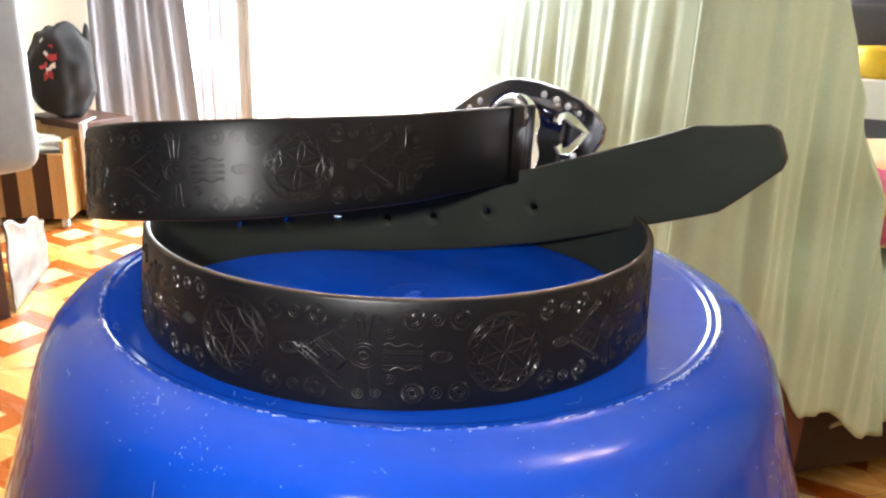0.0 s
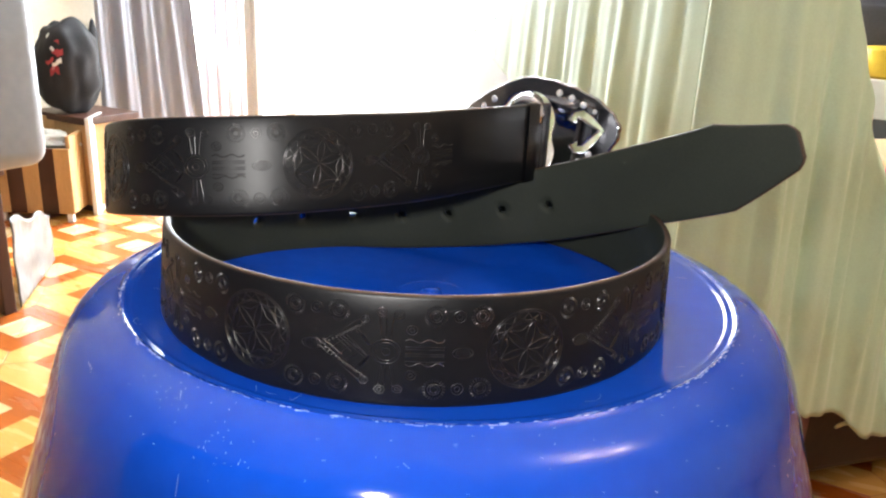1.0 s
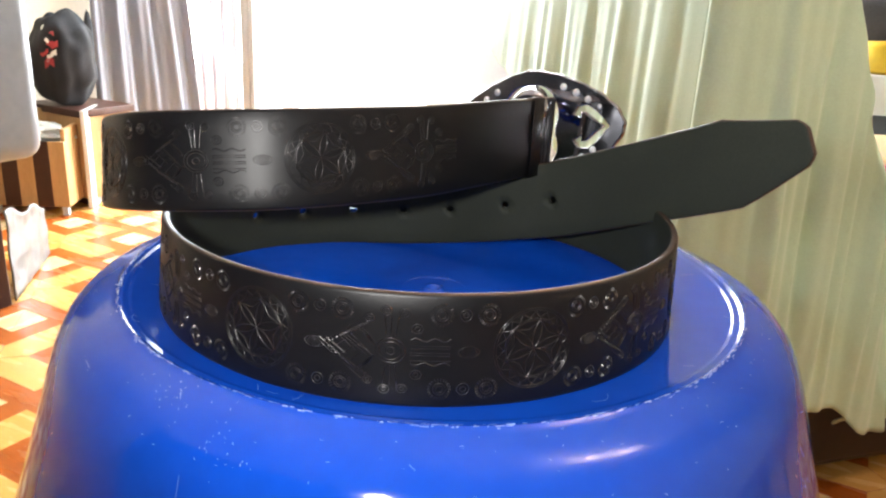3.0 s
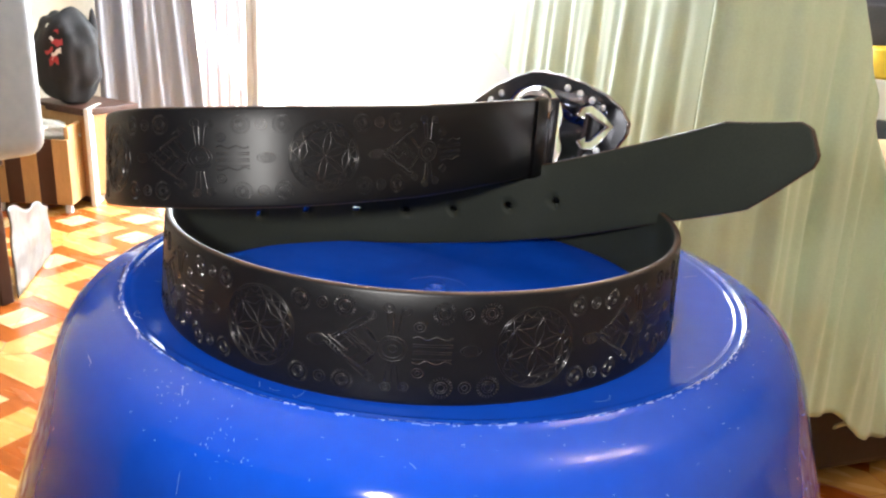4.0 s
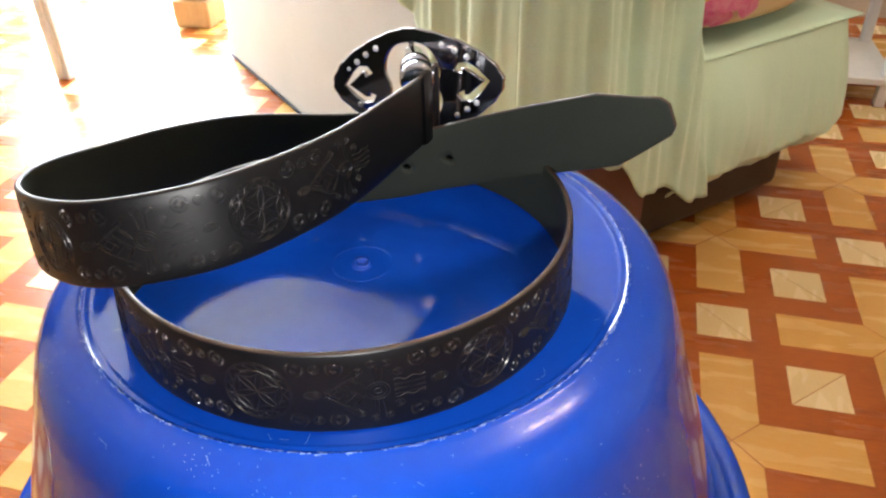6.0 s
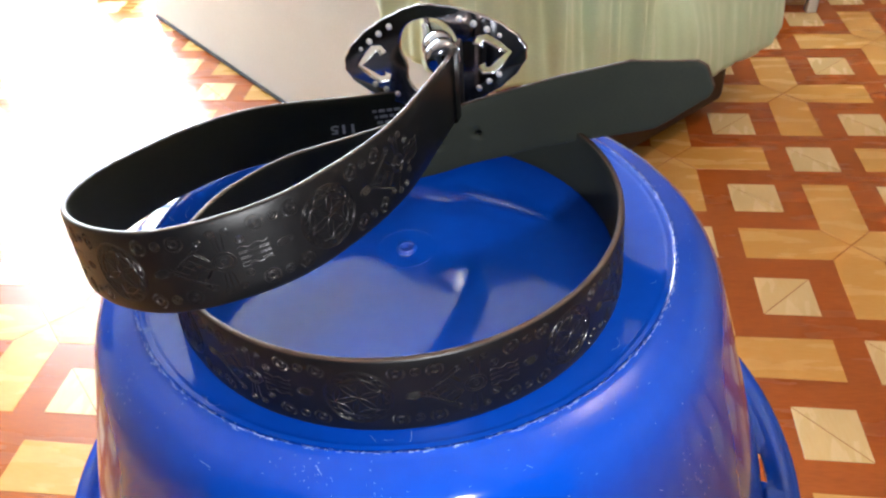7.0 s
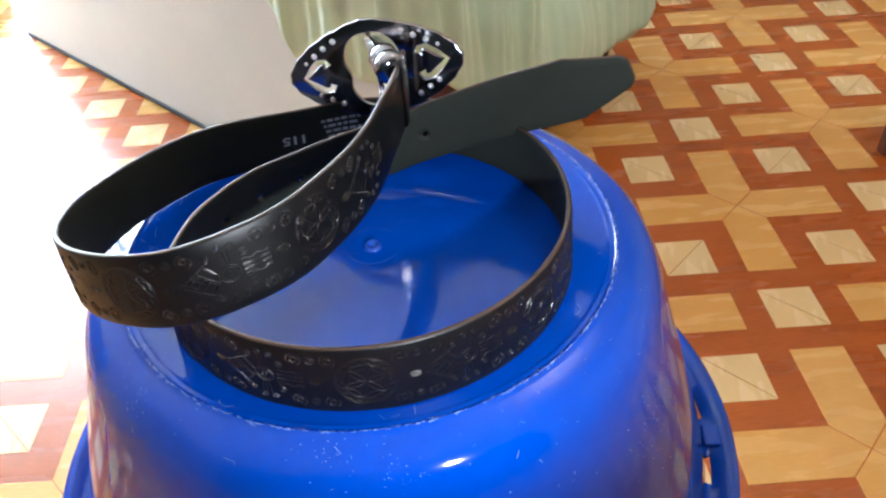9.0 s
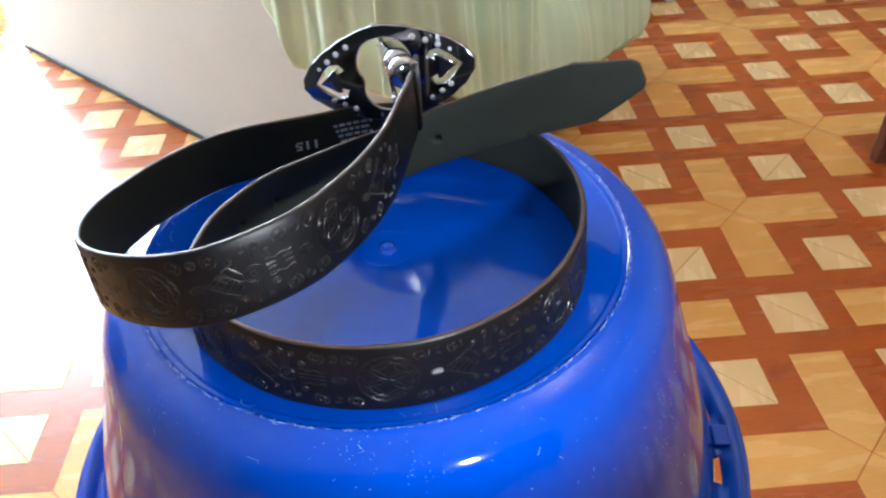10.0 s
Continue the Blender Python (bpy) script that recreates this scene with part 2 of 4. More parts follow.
for a, b in ((FX[0], FX[1] - 0.035), (FX[1] + 0.035, FX[2] - 0.035), (FX[2] + 0.035, FX[3])):
    p = part("pane", span((a, Y1 + 0.06, 0.07), (b, Y1 + 0.066, DZ - 0.06), 0), glass, door)
    p.visible_shadow = False
bk = setting("backdrop", span((-10, 6.2, -1), (5, 6.22, 7), 0), skyglow, "plain overexposed daylight outside the door", "sky")
setting("ground", span((-10, Y1 + W, -0.12), (5, 6.2, -0.02), 0), whitewall, "pale balcony slab outside the door", "ground")

# ------------------------------------------------------------ basin on a stool
HT = 0.7217
PLACE = Matrix.Translation((-0.0046, 0.0375, 0))
stool = thing("stool", (0, 0, 0), "plain low wooden stool under the upturned basin", "stool")
part("seat", lathe([(0, 0.4825), (0.15, 0.4825), (0.158, 0.4885), (0.16, 0.4965), (0.158, 0.5105), (0.15, 0.5175), (0, 0.5175)], steps=48), lightwood, stool, smooth=True)
for i in range(4):
    a = math.tau * (i + 0.5) / 4
    part("leg", rod((0.13 * math.cos(a), 0.13 * math.sin(a), 0), (0.09 * math.cos(a), 0.09 * math.sin(a), 0.4835), 0.016), lightwood, stool, smooth=True)

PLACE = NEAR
basin = thing("basin", (0, 0, HT - 0.2), "glossy blue plastic basin turned upside down, scuffed rim", "basin")
BT = Matrix.Translation((0, 0, HT))
profile = [(r, -0.0129 + 0.0114 * (r / 0.1425) ** 1.2) for r in (0, 0.004, 0.012, 0.03, 0.05, 0.07, 0.09, 0.105, 0.118, 0.128, 0.1345, 0.1385, 0.1415)]
profile += [(0.1426, -0.0014), (0.1432, -0.0011), (0.1440, -0.0010), (0.1452, -0.0010), (0.1464, -0.0009), (0.1470, -0.0004), (0.1476, 0.0), (0.1483, -0.0003), (0.1490, -0.0009), (0.1510, -0.0015), (0.155, -0.0028), (0.160, -0.0045), (0.1655, -0.0075),
            (0.1708, -0.0130), (0.1750, -0.0210), (0.1785, -0.0310), (0.1838, -0.0490), (0.1895, -0.0670), (0.2010, -0.1030), (0.2135, -0.1430), (0.2235, -0.1760), (0.2255, -0.1860), (0.2270, -0.1920), (0.2285, -0.1960), (0.2335, -0.1975),
            (0.239, -0.1955), (0.243, -0.1915), (0.248, -0.1915), (0.2515, -0.194), (0.2525, -0.199), (0.2515, -0.2035), (0.247, -0.2038), (0.2335, -0.2037), (0.2285, -0.2035), (0.2215, -0.19), (0.2195, -0.176), (0.1795, -0.047), (0.165, -0.017), (0.14, -0.0075), (0, -0.0165)]


def basin_body():
    """The lathed body with grip slots cut through its rim."""
    bm = lathe(profile, BT, 180)
    for a0, a1 in ((-5, 3), (-19, -11), (161, 169), (175, 183)):
        cut = []
        for f in bm.faces:
            c = f.calc_center_median()
            r, z, a = math.hypot(c.x, c.y), c.z - HT, math.degrees(math.atan2(c.y, c.x))
            if 0.2285 < r < 0.2335 and z < -0.1960 and (a0 < a < a1 or a0 < a + 360 < a1):
                cut.append(f)
        edges = {e for f in cut for e in f.edges}
        bmesh.ops.delete(bm, geom=cut, context="FACES")
        bmesh.ops.bridge_loops(bm, edges=[e for e in edges if e.is_valid and e.is_boundary])
    bmesh.ops.recalc_face_normals(bm, faces=bm.faces[:])
    return bm


body = part("body", basin_body(), blue, basin, smooth=True)
part("sprue_mark", lathe([(0.0015, -0.0128), (0.0032, -0.0108), (0.005, -0.0106), (0.0062, -0.0129)], BT, 32), blue, body, smooth=True)
part("moulded_ring", lathe([(0.0167, -0.0124), (0.0170, -0.0116), (0.0173, -0.0124)], BT, 64), blue, body, smooth=True)


def shell(r):
    """Height of the outer skin of the basin at the radius r."""
    rim = profile[profile.index((0.1476, 0.0)):profile.index((0.2235, -0.1760)) + 1]
    return float(np.interp(r, [q[0] for q in rim], [q[1] for q in rim]))


def scuffs():
    rnd = random.Random(5)
    bm = bmesh.new()
    for k in range(900):
        a = rnd.uniform(0, math.tau)
        da = rnd.uniform(0.002, 0.022)
        w = rnd.uniform(0.00006, 0.00022)
        r = 0.1477 + rnd.gauss(0, 0.0005)
        q = [(r - w, a), (r + w, a), (r + w, a + da), (r - w, a + da)]
        bm.faces.new([bm.verts.new((rr * math.cos(t), rr * math.sin(t), HT + 0.0003 - abs(rr - 0.1477) * 0.6)) for rr, t in q])
    knots = [(rnd.uniform(0, math.tau), rnd.uniform(0.152, 0.20)) for _ in range(26)]
    for k in range(620):
        if k % 2:
            a, r = rnd.uniform(0, math.tau), 0.1505 + 0.055 * rnd.random() ** 1.4
            t = rnd.gauss(0.2, 0.8)
        else:
            a, r = knots[k % 26]
            a, r = a + rnd.gauss(0, 0.05), max(0.1505, r + rnd.gauss(0, 0.004))
            t = rnd.gauss(1.1, 0.3)
        L, w = rnd.uniform(0.0002, 0.0007) * (5 if k % 17 == 0 else 1), rnd.uniform(0.00005, 0.00016)
        pts = []
        for du, dv in ((-L, -w), (L, -w), (L, w), (-L, w)):
            uu, vv = du * math.cos(t) - dv * math.sin(t), du * math.sin(t) + dv * math.cos(t)
            rr = r + vv * 0.5
            pts.append(bm.verts.new(((rr + 0.0002) * math.cos(a + uu / r), (rr + 0.0002) * math.sin(a + uu / r), HT + shell(rr) + 0.0002)))
        bm.faces.new(pts)
    # fine fibres caught on the base beside the belt
    for k in range(30):
        a, r, t = rnd.uniform(0, math.tau), rnd.uniform(0.134, 0.144), rnd.uniform(0, math.tau)
        bend, w = rnd.uniform(-260, 260), 0.00006
        x, y, line = r * math.cos(a), r * math.sin(a), []
        for _ in range(rnd.randint(5, 14)):
            q = math.hypot(x, y)
            z = HT + 0.0004 + (-0.0129 + 0.0114 * (q / 0.1425) ** 1.2 if q < 0.1425 else max(0.0, shell(max(q, 0.1476))))
            line.append([bm.verts.new((x + e * w * math.sin(t), y - e * w * math.cos(t), z)) for e in (1, -1)])
            x, y, t = x + 0.0009 * math.cos(t), y + 0.0009 * math.sin(t), t + bend * 0.0009
        for p, q in zip(line, line[1:]):
            bm.faces.new((p[0], p[1], q[1], q[0]))
    bmesh.ops.recalc_face_normals(bm, faces=bm.faces[:])
    return bm


tagged(part("scuffing", scuffs(), scuff, body), kind="stuff")
for deg in (-8, 172):
    a = radians(deg)
    part("rib", box((0.013, 0.019, 0.005), pose(0.2355 * math.cos(a), 0.2355 * math.sin(a), HT - 0.1950, 0, 0, deg), 0.0018), blue, body)

# ------------------------------------------------------------ belt
BW, BH = 0.0203, 0.0016
TAIL = [(0.1708, 0.0191, 0.0867), (0.1582, 0.0264, 0.0818), (0.1266, 0.0380, 0.0652), (0.0827, 0.0536, 0.0462), (0.0381, 0.0602, 0.0290), (0.0130, 0.0550, 0.0232),
        (-0.019, 0.0521, 0.0160), (-0.0445, 0.0425, 0.0128), (-0.0691, 0.0281, 0.0120), (-0.0875, 0.0056, 0.0126), (-0.1000, -0.0224, 0.0140)]
LOOP = [(-0.0999, 0.0735, 0.0175), (-0.1344, 0.0423, 0.0205), (-0.1548, -0.0018, 0.0268), (-0.1544, -0.0443, 0.0380), (-0.1433, -0.0723, 0.0441), (-0.1130, -0.0965, 0.0535),
        (-0.0761, -0.1057, 0.0609), (-0.0359, -0.0895, 0.0646), (-0.0101, -0.0587, 0.0650), (0.0071, -0.0229, 0.0641), (0.0177, 0.0185, 0.0630), (0.0242, 0.0483, 0.0620), (0.0278, 0.0733, 0.0610), (0.0286, 0.0858, 0.0607)]
ctrl = [Vector(p) for p in TAIL]
for k in range(15):
    a = radians(207 + k * (472 - 207) / 14)
    cx, cy = 0.0005 + 0.1160 * math.cos(a), -0.0158 + 0.1160 * math.sin(a)
    ctrl.append(Vector((cx, cy, 0.0074 + 0.0114 * (math.hypot(cx, cy) / 0.1425) ** 1.2)))
ctrl += [Vector(p) for p in LOOP]


def spline(pts, per=40):
    out = []
    for i in range(1, len(pts) - 2):
        p0, p1, p2, p3 = pts[i - 1:i + 3]
        for k in range(per):
            t = k / per
            out.append(0.5 * ((2 * p1) + (p2 - p0) * t + (2 * p0 - 5 * p1 + 4 * p2 - p3) * t * t + (3 * p1 - p0 - 3 * p2 + p3) * t ** 3))
    out.append(pts[-2].copy())
    return out


dense = spline(ctrl)
for _ in range(12):
    dense = [dense[0]] + [(a + 2 * b + c) / 4 for a, b, c in zip(dense, dense[1:], dense[2:])] + [dense[-1]]
arc = [0.0]
for a, b in zip(dense, dense[1:]):
    arc.append(arc[-1] + (b - a).length)
LEN = arc[-1]
DA = np.array([tuple(p) for p in dense])
AR = np.array(arc)


def centre(s):
    return Vector([float(np.interp(s, AR, DA[:, k])) for k in range(3)])


def station(x, y, after=0.0):
    d = (DA[:, 0] - x) ** 2 + (DA[:, 1] - y) ** 2 + np.where(AR < after, 9, 0)
    return float(AR[int(np.argmin(d))])


S_FRONT = station(-0.0359, -0.0895, 0.95)
S_LOW = station(0.0005, -0.1318, 0.2)


def around(s):
    """Centre, width direction and outer normal of the belt at the length s."""
    c = centre(s)
    t = (centre(min(LEN, s + 0.004)) - centre(max(0, s - 0.004))).normalized()
    n = t.cross(Vector((0, 0, 1))).normalized()
    lean = 0.2 * math.exp(-((s - S_FRONT) / 0.10) ** 2) + 0.09 * math.exp(-((s - S_LOW) / 0.22) ** 4)
    w = Vector((0, 0, 1)) - lean * n
    w = (w - w.dot(t) * t).normalized()
    return c, w, t.cross(w).normalized()


def on_belt(s, w, h):
    c, wd, n = around(s)
    return c + wd * w + n * h + Vector((0, 0, HT))


def half_width(s):
    if s >= 0.036:
        return 1.0
    k = s / 0.036
    f = 0.44 + 0.56 * k
    if s < 0.004:
        f -= 0.16 * (1 - s / 0.004) ** 2
    return f


belt = thing("belt", (0, 0, HT), "coiled black tooled leather belt with ornate chrome buckle on the basin", "belt")
HOLES = [station(x, y) for x, y in ((0.0381, 0.0602), (0.0130, 0.0550), (-0.019, 0.0521), (-0.0445, 0.0425), (-0.0691, 0.0281), (-0.0875, 0.0056))]
HOLES.append(HOLES[-1] + 0.0282)


def strap():
    bm = bmesh.new()
    ss = [LEN * i / 420 for i in range(421)]
    ss = [s for s in ss if all(abs(s - h) > 0.0034 for h in HOLES)]
    for h in HOLES:
        ss += [h - 0.0023, h, h + 0.0023]
    ss = sorted(ss + [0.0012, 0.004, 0.036])
    cols = [(-BW, 0.35), (-BW + 0.0004, 0.75), (-BW + 0.0014, 1), (-0.012, 1), (-0.006, 1), (-0.0021, 1), (0, 1), (0.0021, 1), (0.006, 1), (0.012, 1), (BW - 0.0014, 1), (BW - 0.0004, 0.75), (BW, 0.35)]
    grid = []
    for s in ss:
        c, wd, n = around(s)
        f = half_width(s)
        c = c + Vector((0, 0, HT))
        row = []
        for side in (1, -1):
            line = []
            for w, k in cols:
                x = w * f
                line.append(bm.verts.new(c + wd * x + n * side * BH * k))
            row.append(line)
        grid.append(row)
    N = len(cols)
    cut = set()
    for i, s in enumerate(ss):
        if any(abs(s - h) < 1e-6 for h in HOLES):
            for a in (i - 1, i):
                for j in (5, 6):
                    cut.add((a, j))
            c, wd, n = around(s)
            for a in (i - 1, i + 1):
                for j in (5, 7):
                    for side in (0, 1):
                        v = grid[a][side][j]
                        mid = grid[i][side][6].co
                        v.co = mid + (v.co - mid) * 0.8
    for i in range(len(ss) - 1):
        for j in range(N - 1):
            if (i, j) in cut:
                continue
            f1 = bm.faces.new((grid[i][0][j], grid[i][0][j + 1], grid[i + 1][0][j + 1], grid[i + 1][0][j]))
            f2 = bm.faces.new((grid[i][1][j], grid[i + 1][1][j], grid[i + 1][1][j + 1], grid[i][1][j + 1]))
            f2.material_index = 1
            if j in (0, N - 2):
                f1.material_index = f2.material_index = 2
            for di, dj, e in ((-1, 0, 0), (1, 0, 1), (0, -1, 2), (0, 1, 3)):
                if (i + di, j + dj) in cut:
                    p, q = {0: ((i, j), (i, j + 1)), 1: ((i + 1, j), (i + 1, j + 1)), 2: ((i, j), (i + 1, j)), 3: ((i, j + 1), (i + 1, j + 1))}[e]
                    bm.faces.new((grid[p[0]][0][p[1]], grid[q[0]][0][q[1]], grid[q[0]][1][q[1]], grid[p[0]][1][p[1]])).material_index = 1
        for j in (0, N - 1):
            bm.faces.new((grid[i][0][j], grid[i + 1][0][j], grid[i + 1][1][j], grid[i][1][j])).material_index = 2
    for i in (0, len(ss) - 1):
        for j in range(N - 1):
            bm.faces.new((grid[i][0][j], grid[i][0][j + 1], grid[i][1][j + 1], grid[i][1][j])).material_index = 2
    bmesh.ops.delete(bm, geom=[v for v in bm.verts if not v.link_faces], context="VERTS")
    bmesh.ops.recalc_face_normals(bm, faces=bm.faces[:])
    return bm


strap_ob = part("strap", strap(), [leather, flesh, edge_mat], belt, "black tooled leather with brown edges and punched holes", smooth=True)


# strokes of the tooling, in metres along and across the belt
def ring(x, y, r, n=20, a0=0.0, a1=math.tau):
    return [(x + r * math.cos(a0 + (a1 - a0) * i / n), y + r * math.sin(a0 + (a1 - a0) * i / n)) for i in range(n + 1)]


def medallion():
    R = 0.0146
    out = [ring(0, 0, R, 48), ring(0, 0, R - 0.0008, 48), ring(0, 0, 0.0108, 40)]
    for k in range(18):
        a, b, c = [math.tau * (k + d) / 18 for d in (0, 0.5, 1)]
        out.append([(0.0111 * math.cos(a), 0.0111 * math.sin(a)), (0.0134 * math.cos(b), 0.0134 * math.sin(b)), (0.0111 * math.cos(c), 0.0111 * math.sin(c))])
    r = 0.0106
    for k in range(6):
        a = math.tau * k / 6 + 0.3
        cx, cy = r * math.cos(a), r * math.sin(a)
        out.append(ring(cx, cy, r, 18, a + math.pi - radians(60), a + math.pi + radians(60)))
        p, q = (cx, cy), (r * math.cos(a + math.tau / 6), r * math.sin(a + math.tau / 6))
        mx, my = (p[0] + q[0]) / 2, (p[1] + q[1]) / 2
        for f in (0.80, 1.13):
            out.append([p, (mx * f, my * f), q])
    return out


def emblem():
    out = [ring(0, 0, 0.0042, 20), ring(0, 0, 0.0031, 18), ring(0, 0, 0.0013, 10)]
    for y in (-0.0030, -0.0012, -0.0004, 0.0012, 0.0020):
        out.append([(0.0055, y), (0.0165, y)])
    for sg in (1, -1):
        out.append([(0.0055 + 0.0011 * i, sg * (0.0041 + 0.0006 * math.sin(i * 1.3))) for i in range(11)])
        for x, y, r in ((0.0072, 0.0078, 0.0016), (0.0035, 0.0128, 0.0014), (-0.0015, 0.0133, 0.0015), (-0.0062, 0.0105, 0.0013)):
            out += [ring(x, sg * y, r, 12), ring(x, sg * y, r * 0.45, 8)]
        for k in range(7):
            out.append(ring(-0.0068 - 0.0011 * k, sg * (0.0086 - 0.00075 * k), 0.00045, 6))
        for x in (-0.0012, 0.0, 0.0013):
            out.append([(x, sg * 0.005), (x * 1.6, sg * 0.0118)])
        out.append([(-0.0198, 0.0), (-0.0078, sg * 0.0104)])
        for k in range(4):
            out.append([(-0.0165 + 0.0026 * k, sg * (0.0010 + 0.0018 * k)), (-0.0125 + 0.0026 * k, -sg * (0.0024 - 0.0014 * k))])
        for k in range(9):
            out.append(ring(-0.0175 + 0.0011 * k, sg * (0.0009 + 0.00085 * k), 0.0003, 6))
        for k in range(3):
            out.append([(-0.0042 - 0.0007 * k, sg * (0.0018 + 0.0012 * k)), (-0.0068 - 0.0007 * k, sg * (0.0045 + 0.0012 * k))])
    for x, y, u, v in ((-0.0205, 0.0022, -0.0142, -0.0030), (-0.0185, 0.0022, -0.0135, -0.0018), (-0.0140, 0.0042, -0.0050, -0.0035), (-0.0132, 0.0046, -0.0048, -0.0022), (-0.0095, 0.0012, -0.0062, -0.0006)):
        out.append([(x, y), (u, v)])
    return [[(1.2 * x, 1.05 * y) for x, y in stroke] for stroke in out]


def rosettes():
    out = []
    for sg in (1, -1):
        for x, r in ((-0.0080, 0.0040), (0.0080, 0.0040)):
            out += [ring(x, sg * 0.0132, 0.0013, 12), ring(x, sg * 0.0132, 0.0021, 14)]
            for k in range(22):
                a = math.tau * k / 22
                out.append([(x + q * math.cos(a), sg * 0.0132 + q * math.sin(a)) for q in (0.0029, r)])
        out += [ring(0, sg * 0.0132, 0.0010, 10), ring(0, sg * 0.0132, 0.0021, 14)]
    for k in range(7):
        y = -0.0015 + 0.0005 * k
        hw = 0.0026 * math.sqrt(max(0.0, 1 - (y / 0.0017) ** 2))
        if hw > 0.0003:
            out.append([(0.0015 - hw, y), (0.0015 + hw, y)])
    out.append([(0.0015 + 0.0036 * math.cos(a), 0.0019 * math.sin(a)) for a in [math.tau * i / 16 for i in range(17)]])
    return out


def tooled(strokes, s0, name, mirror=1):
    bm = bmesh.new()
    for st in strokes:
        pts = [Vector(p) for p in st]
        prev = None
        for i, p in enumerate(pts):
            d = (pts[min(i + 1, len(pts) - 1)] - pts[max(i - 1, 0)])
            d = d.normalized() if d.length > 1e-9 else Vector((1, 0))
            if i in (0, len(pts) - 1) and (pts[0] - pts[-1]).length < 1e-7:
                d = (pts[1] - pts[-2]).normalized()
            o = Vector((-d.y, d.x)) * 0.00020
            row = [bm.verts.new(on_belt(s0 + q.x * mirror, q.y, BH + h)) for q, h in ((p + o, -0.00006), (p + o * 0.62, 0.00014), (p, 0.00022), (p - o * 0.62, 0.00014), (p - o, -0.00006))]
            if prev:
                for j in range(4):
                    bm.faces.new((prev[j], prev[j + 1], row[j + 1], row[j]))
            prev = row
    bmesh.ops.recalc_face_normals(bm, faces=bm.faces[:])
    part(name, bm, tooling, strap_ob, smooth=True)


S_STAR = station(0.0493, -0.1195, 0.3)
S_MED = station(-0.0201, -0.0687, 0.95)
STEP = 0.049
turns = round((S_MED - S_STAR - STEP) / (2 * STEP))
STEP = (S_MED - S_STAR) / (2 * turns + 1)
med_s, emb_s, ros_s = medallion(), emblem(), rosettes()
for k in range(-12, 24):
    s = S_STAR + k * STEP
    if 0.14 < s < LEN - 0.085:
        tooled(emb_s if k % 2 == 0 else med_s, s, "tooled_emblem" if k % 2 == 0 else "tooled_medallion")
    s += STEP / 2
    if 0.14 < s < LEN - 0.105:
        tooled(ros_s, s, "tooled_border", 1 if k % 2 == 0 else -1)


# size print on the lining
def lettering(text, height):
    cu = bpy.data.curves.new("lettering", "FONT")
    cu.body, cu.size, cu.align_x, cu.offset = text, height, "CENTER", 0.00035
    ob = new("lettering", cu)
    me = bpy.data.meshes.new_from_object(ob.evaluated_get(bpy.context.evaluated_depsgraph_get()))
    bpy.data.objects.remove(ob)
    return me


S_PRINT = station(-0.054, 0.0970, 0.6)
bpy.context.view_layer.update()
me = lettering("115", 0.0118)
bm = bmesh.new()
bm.from_mesh(me)
for v in bm.verts:
    v.co = on_belt(S_PRINT + v.co.x, -(v.co.y * 0.74 - 0.0012), -BH - 0.00018)
part("size_print", bm, print_mat, strap_ob, "silver printed size number on the lining")
rnd = random.Random(3)
for r in range(4):
    bm = bmesh.new()
    x = -0.0195 - 0.0012 * r
    y = 0.0075 - 0.0042 * r
    while x > -0.0455 + 0.003 * (r % 2):
        w = rnd.uniform(0.002, 0.006)
        for i in range(3):
            xa, xb = x - w * i / 3, x - w * (i + 1) / 3
            bm.faces.new([bm.verts.new(on_belt(S_PRINT + p, q, -BH - 0.00018)) for p, q in ((xa, y), (xb, y), (xb, y + 0.0021), (xa, y + 0.0021))])
        x -= w + 0.0012
    part("print_bar", bm, print_mat, strap_ob)

# keeper band and stitching fold near the buckle
bm = bmesh.new()
rows = []
for i in range(9):
    s = LEN - 0.024 + 0.010 * i / 8
    k = 0.0004 * math.sin(math.pi * i / 8)
    rows.append([bm.verts.new(on_belt(s, w, h)) for w, h in ((-BW + 0.0002, -0.0040), (-BW - 0.0008, 0), (-BW + 0.0002, 0.0027 + k), (0, 0.0028 + k), (BW - 0.0002, 0.0027 + k), (BW + 0.0008, 0), (BW - 0.0002, -0.0040), (0, -0.0042))])
for p, q in zip(rows, rows[1:]):
    for j in range(8):
        bm.faces.new((p[j], q[j], q[(j + 1) % 8], p[(j + 1) % 8]))
bmesh.ops.recalc_face_normals(bm, faces=bm.faces[:])
part("keeper", bm, leather, belt, smooth=True)

for off in (0.004, 0.0085):
    tooled([[(0.0, -0.0185 + 0.00185 * k) for k in range(21)]], LEN - off, "stitched_seam")

# buckle
BX = Vector((0.1162, -0.0250, 0.0222)).normalized()
BN = Vector((-0.2296, -0.9669, 0.1113))
BN = (BN - BN.dot(BX) * BX).normalized()
BY = BN.cross(BX)
BC = Vector((0.0081, 0.0958, HT + 0.0587))
BM = Matrix.Translation(BC) @ Matrix((BX, BY, BN)).transposed().to_4x4() @ Matrix.Scale(1.035, 4)


def supere(a, b, p, q, n=72, wob=0.0, cx=0.0, cy=0.0):
    out = []
    for i in range(n):
        t = math.tau * i / n
        c, s = math.cos(t), math.sin(t)
        k = 1 + wob * math.sin(t * 24)
        out.append((cx + k * a * math.copysign(abs(c) ** (2 / p), c), cy + k * b * math.copysign(abs(s) ** (2 / q), s)))
    return out


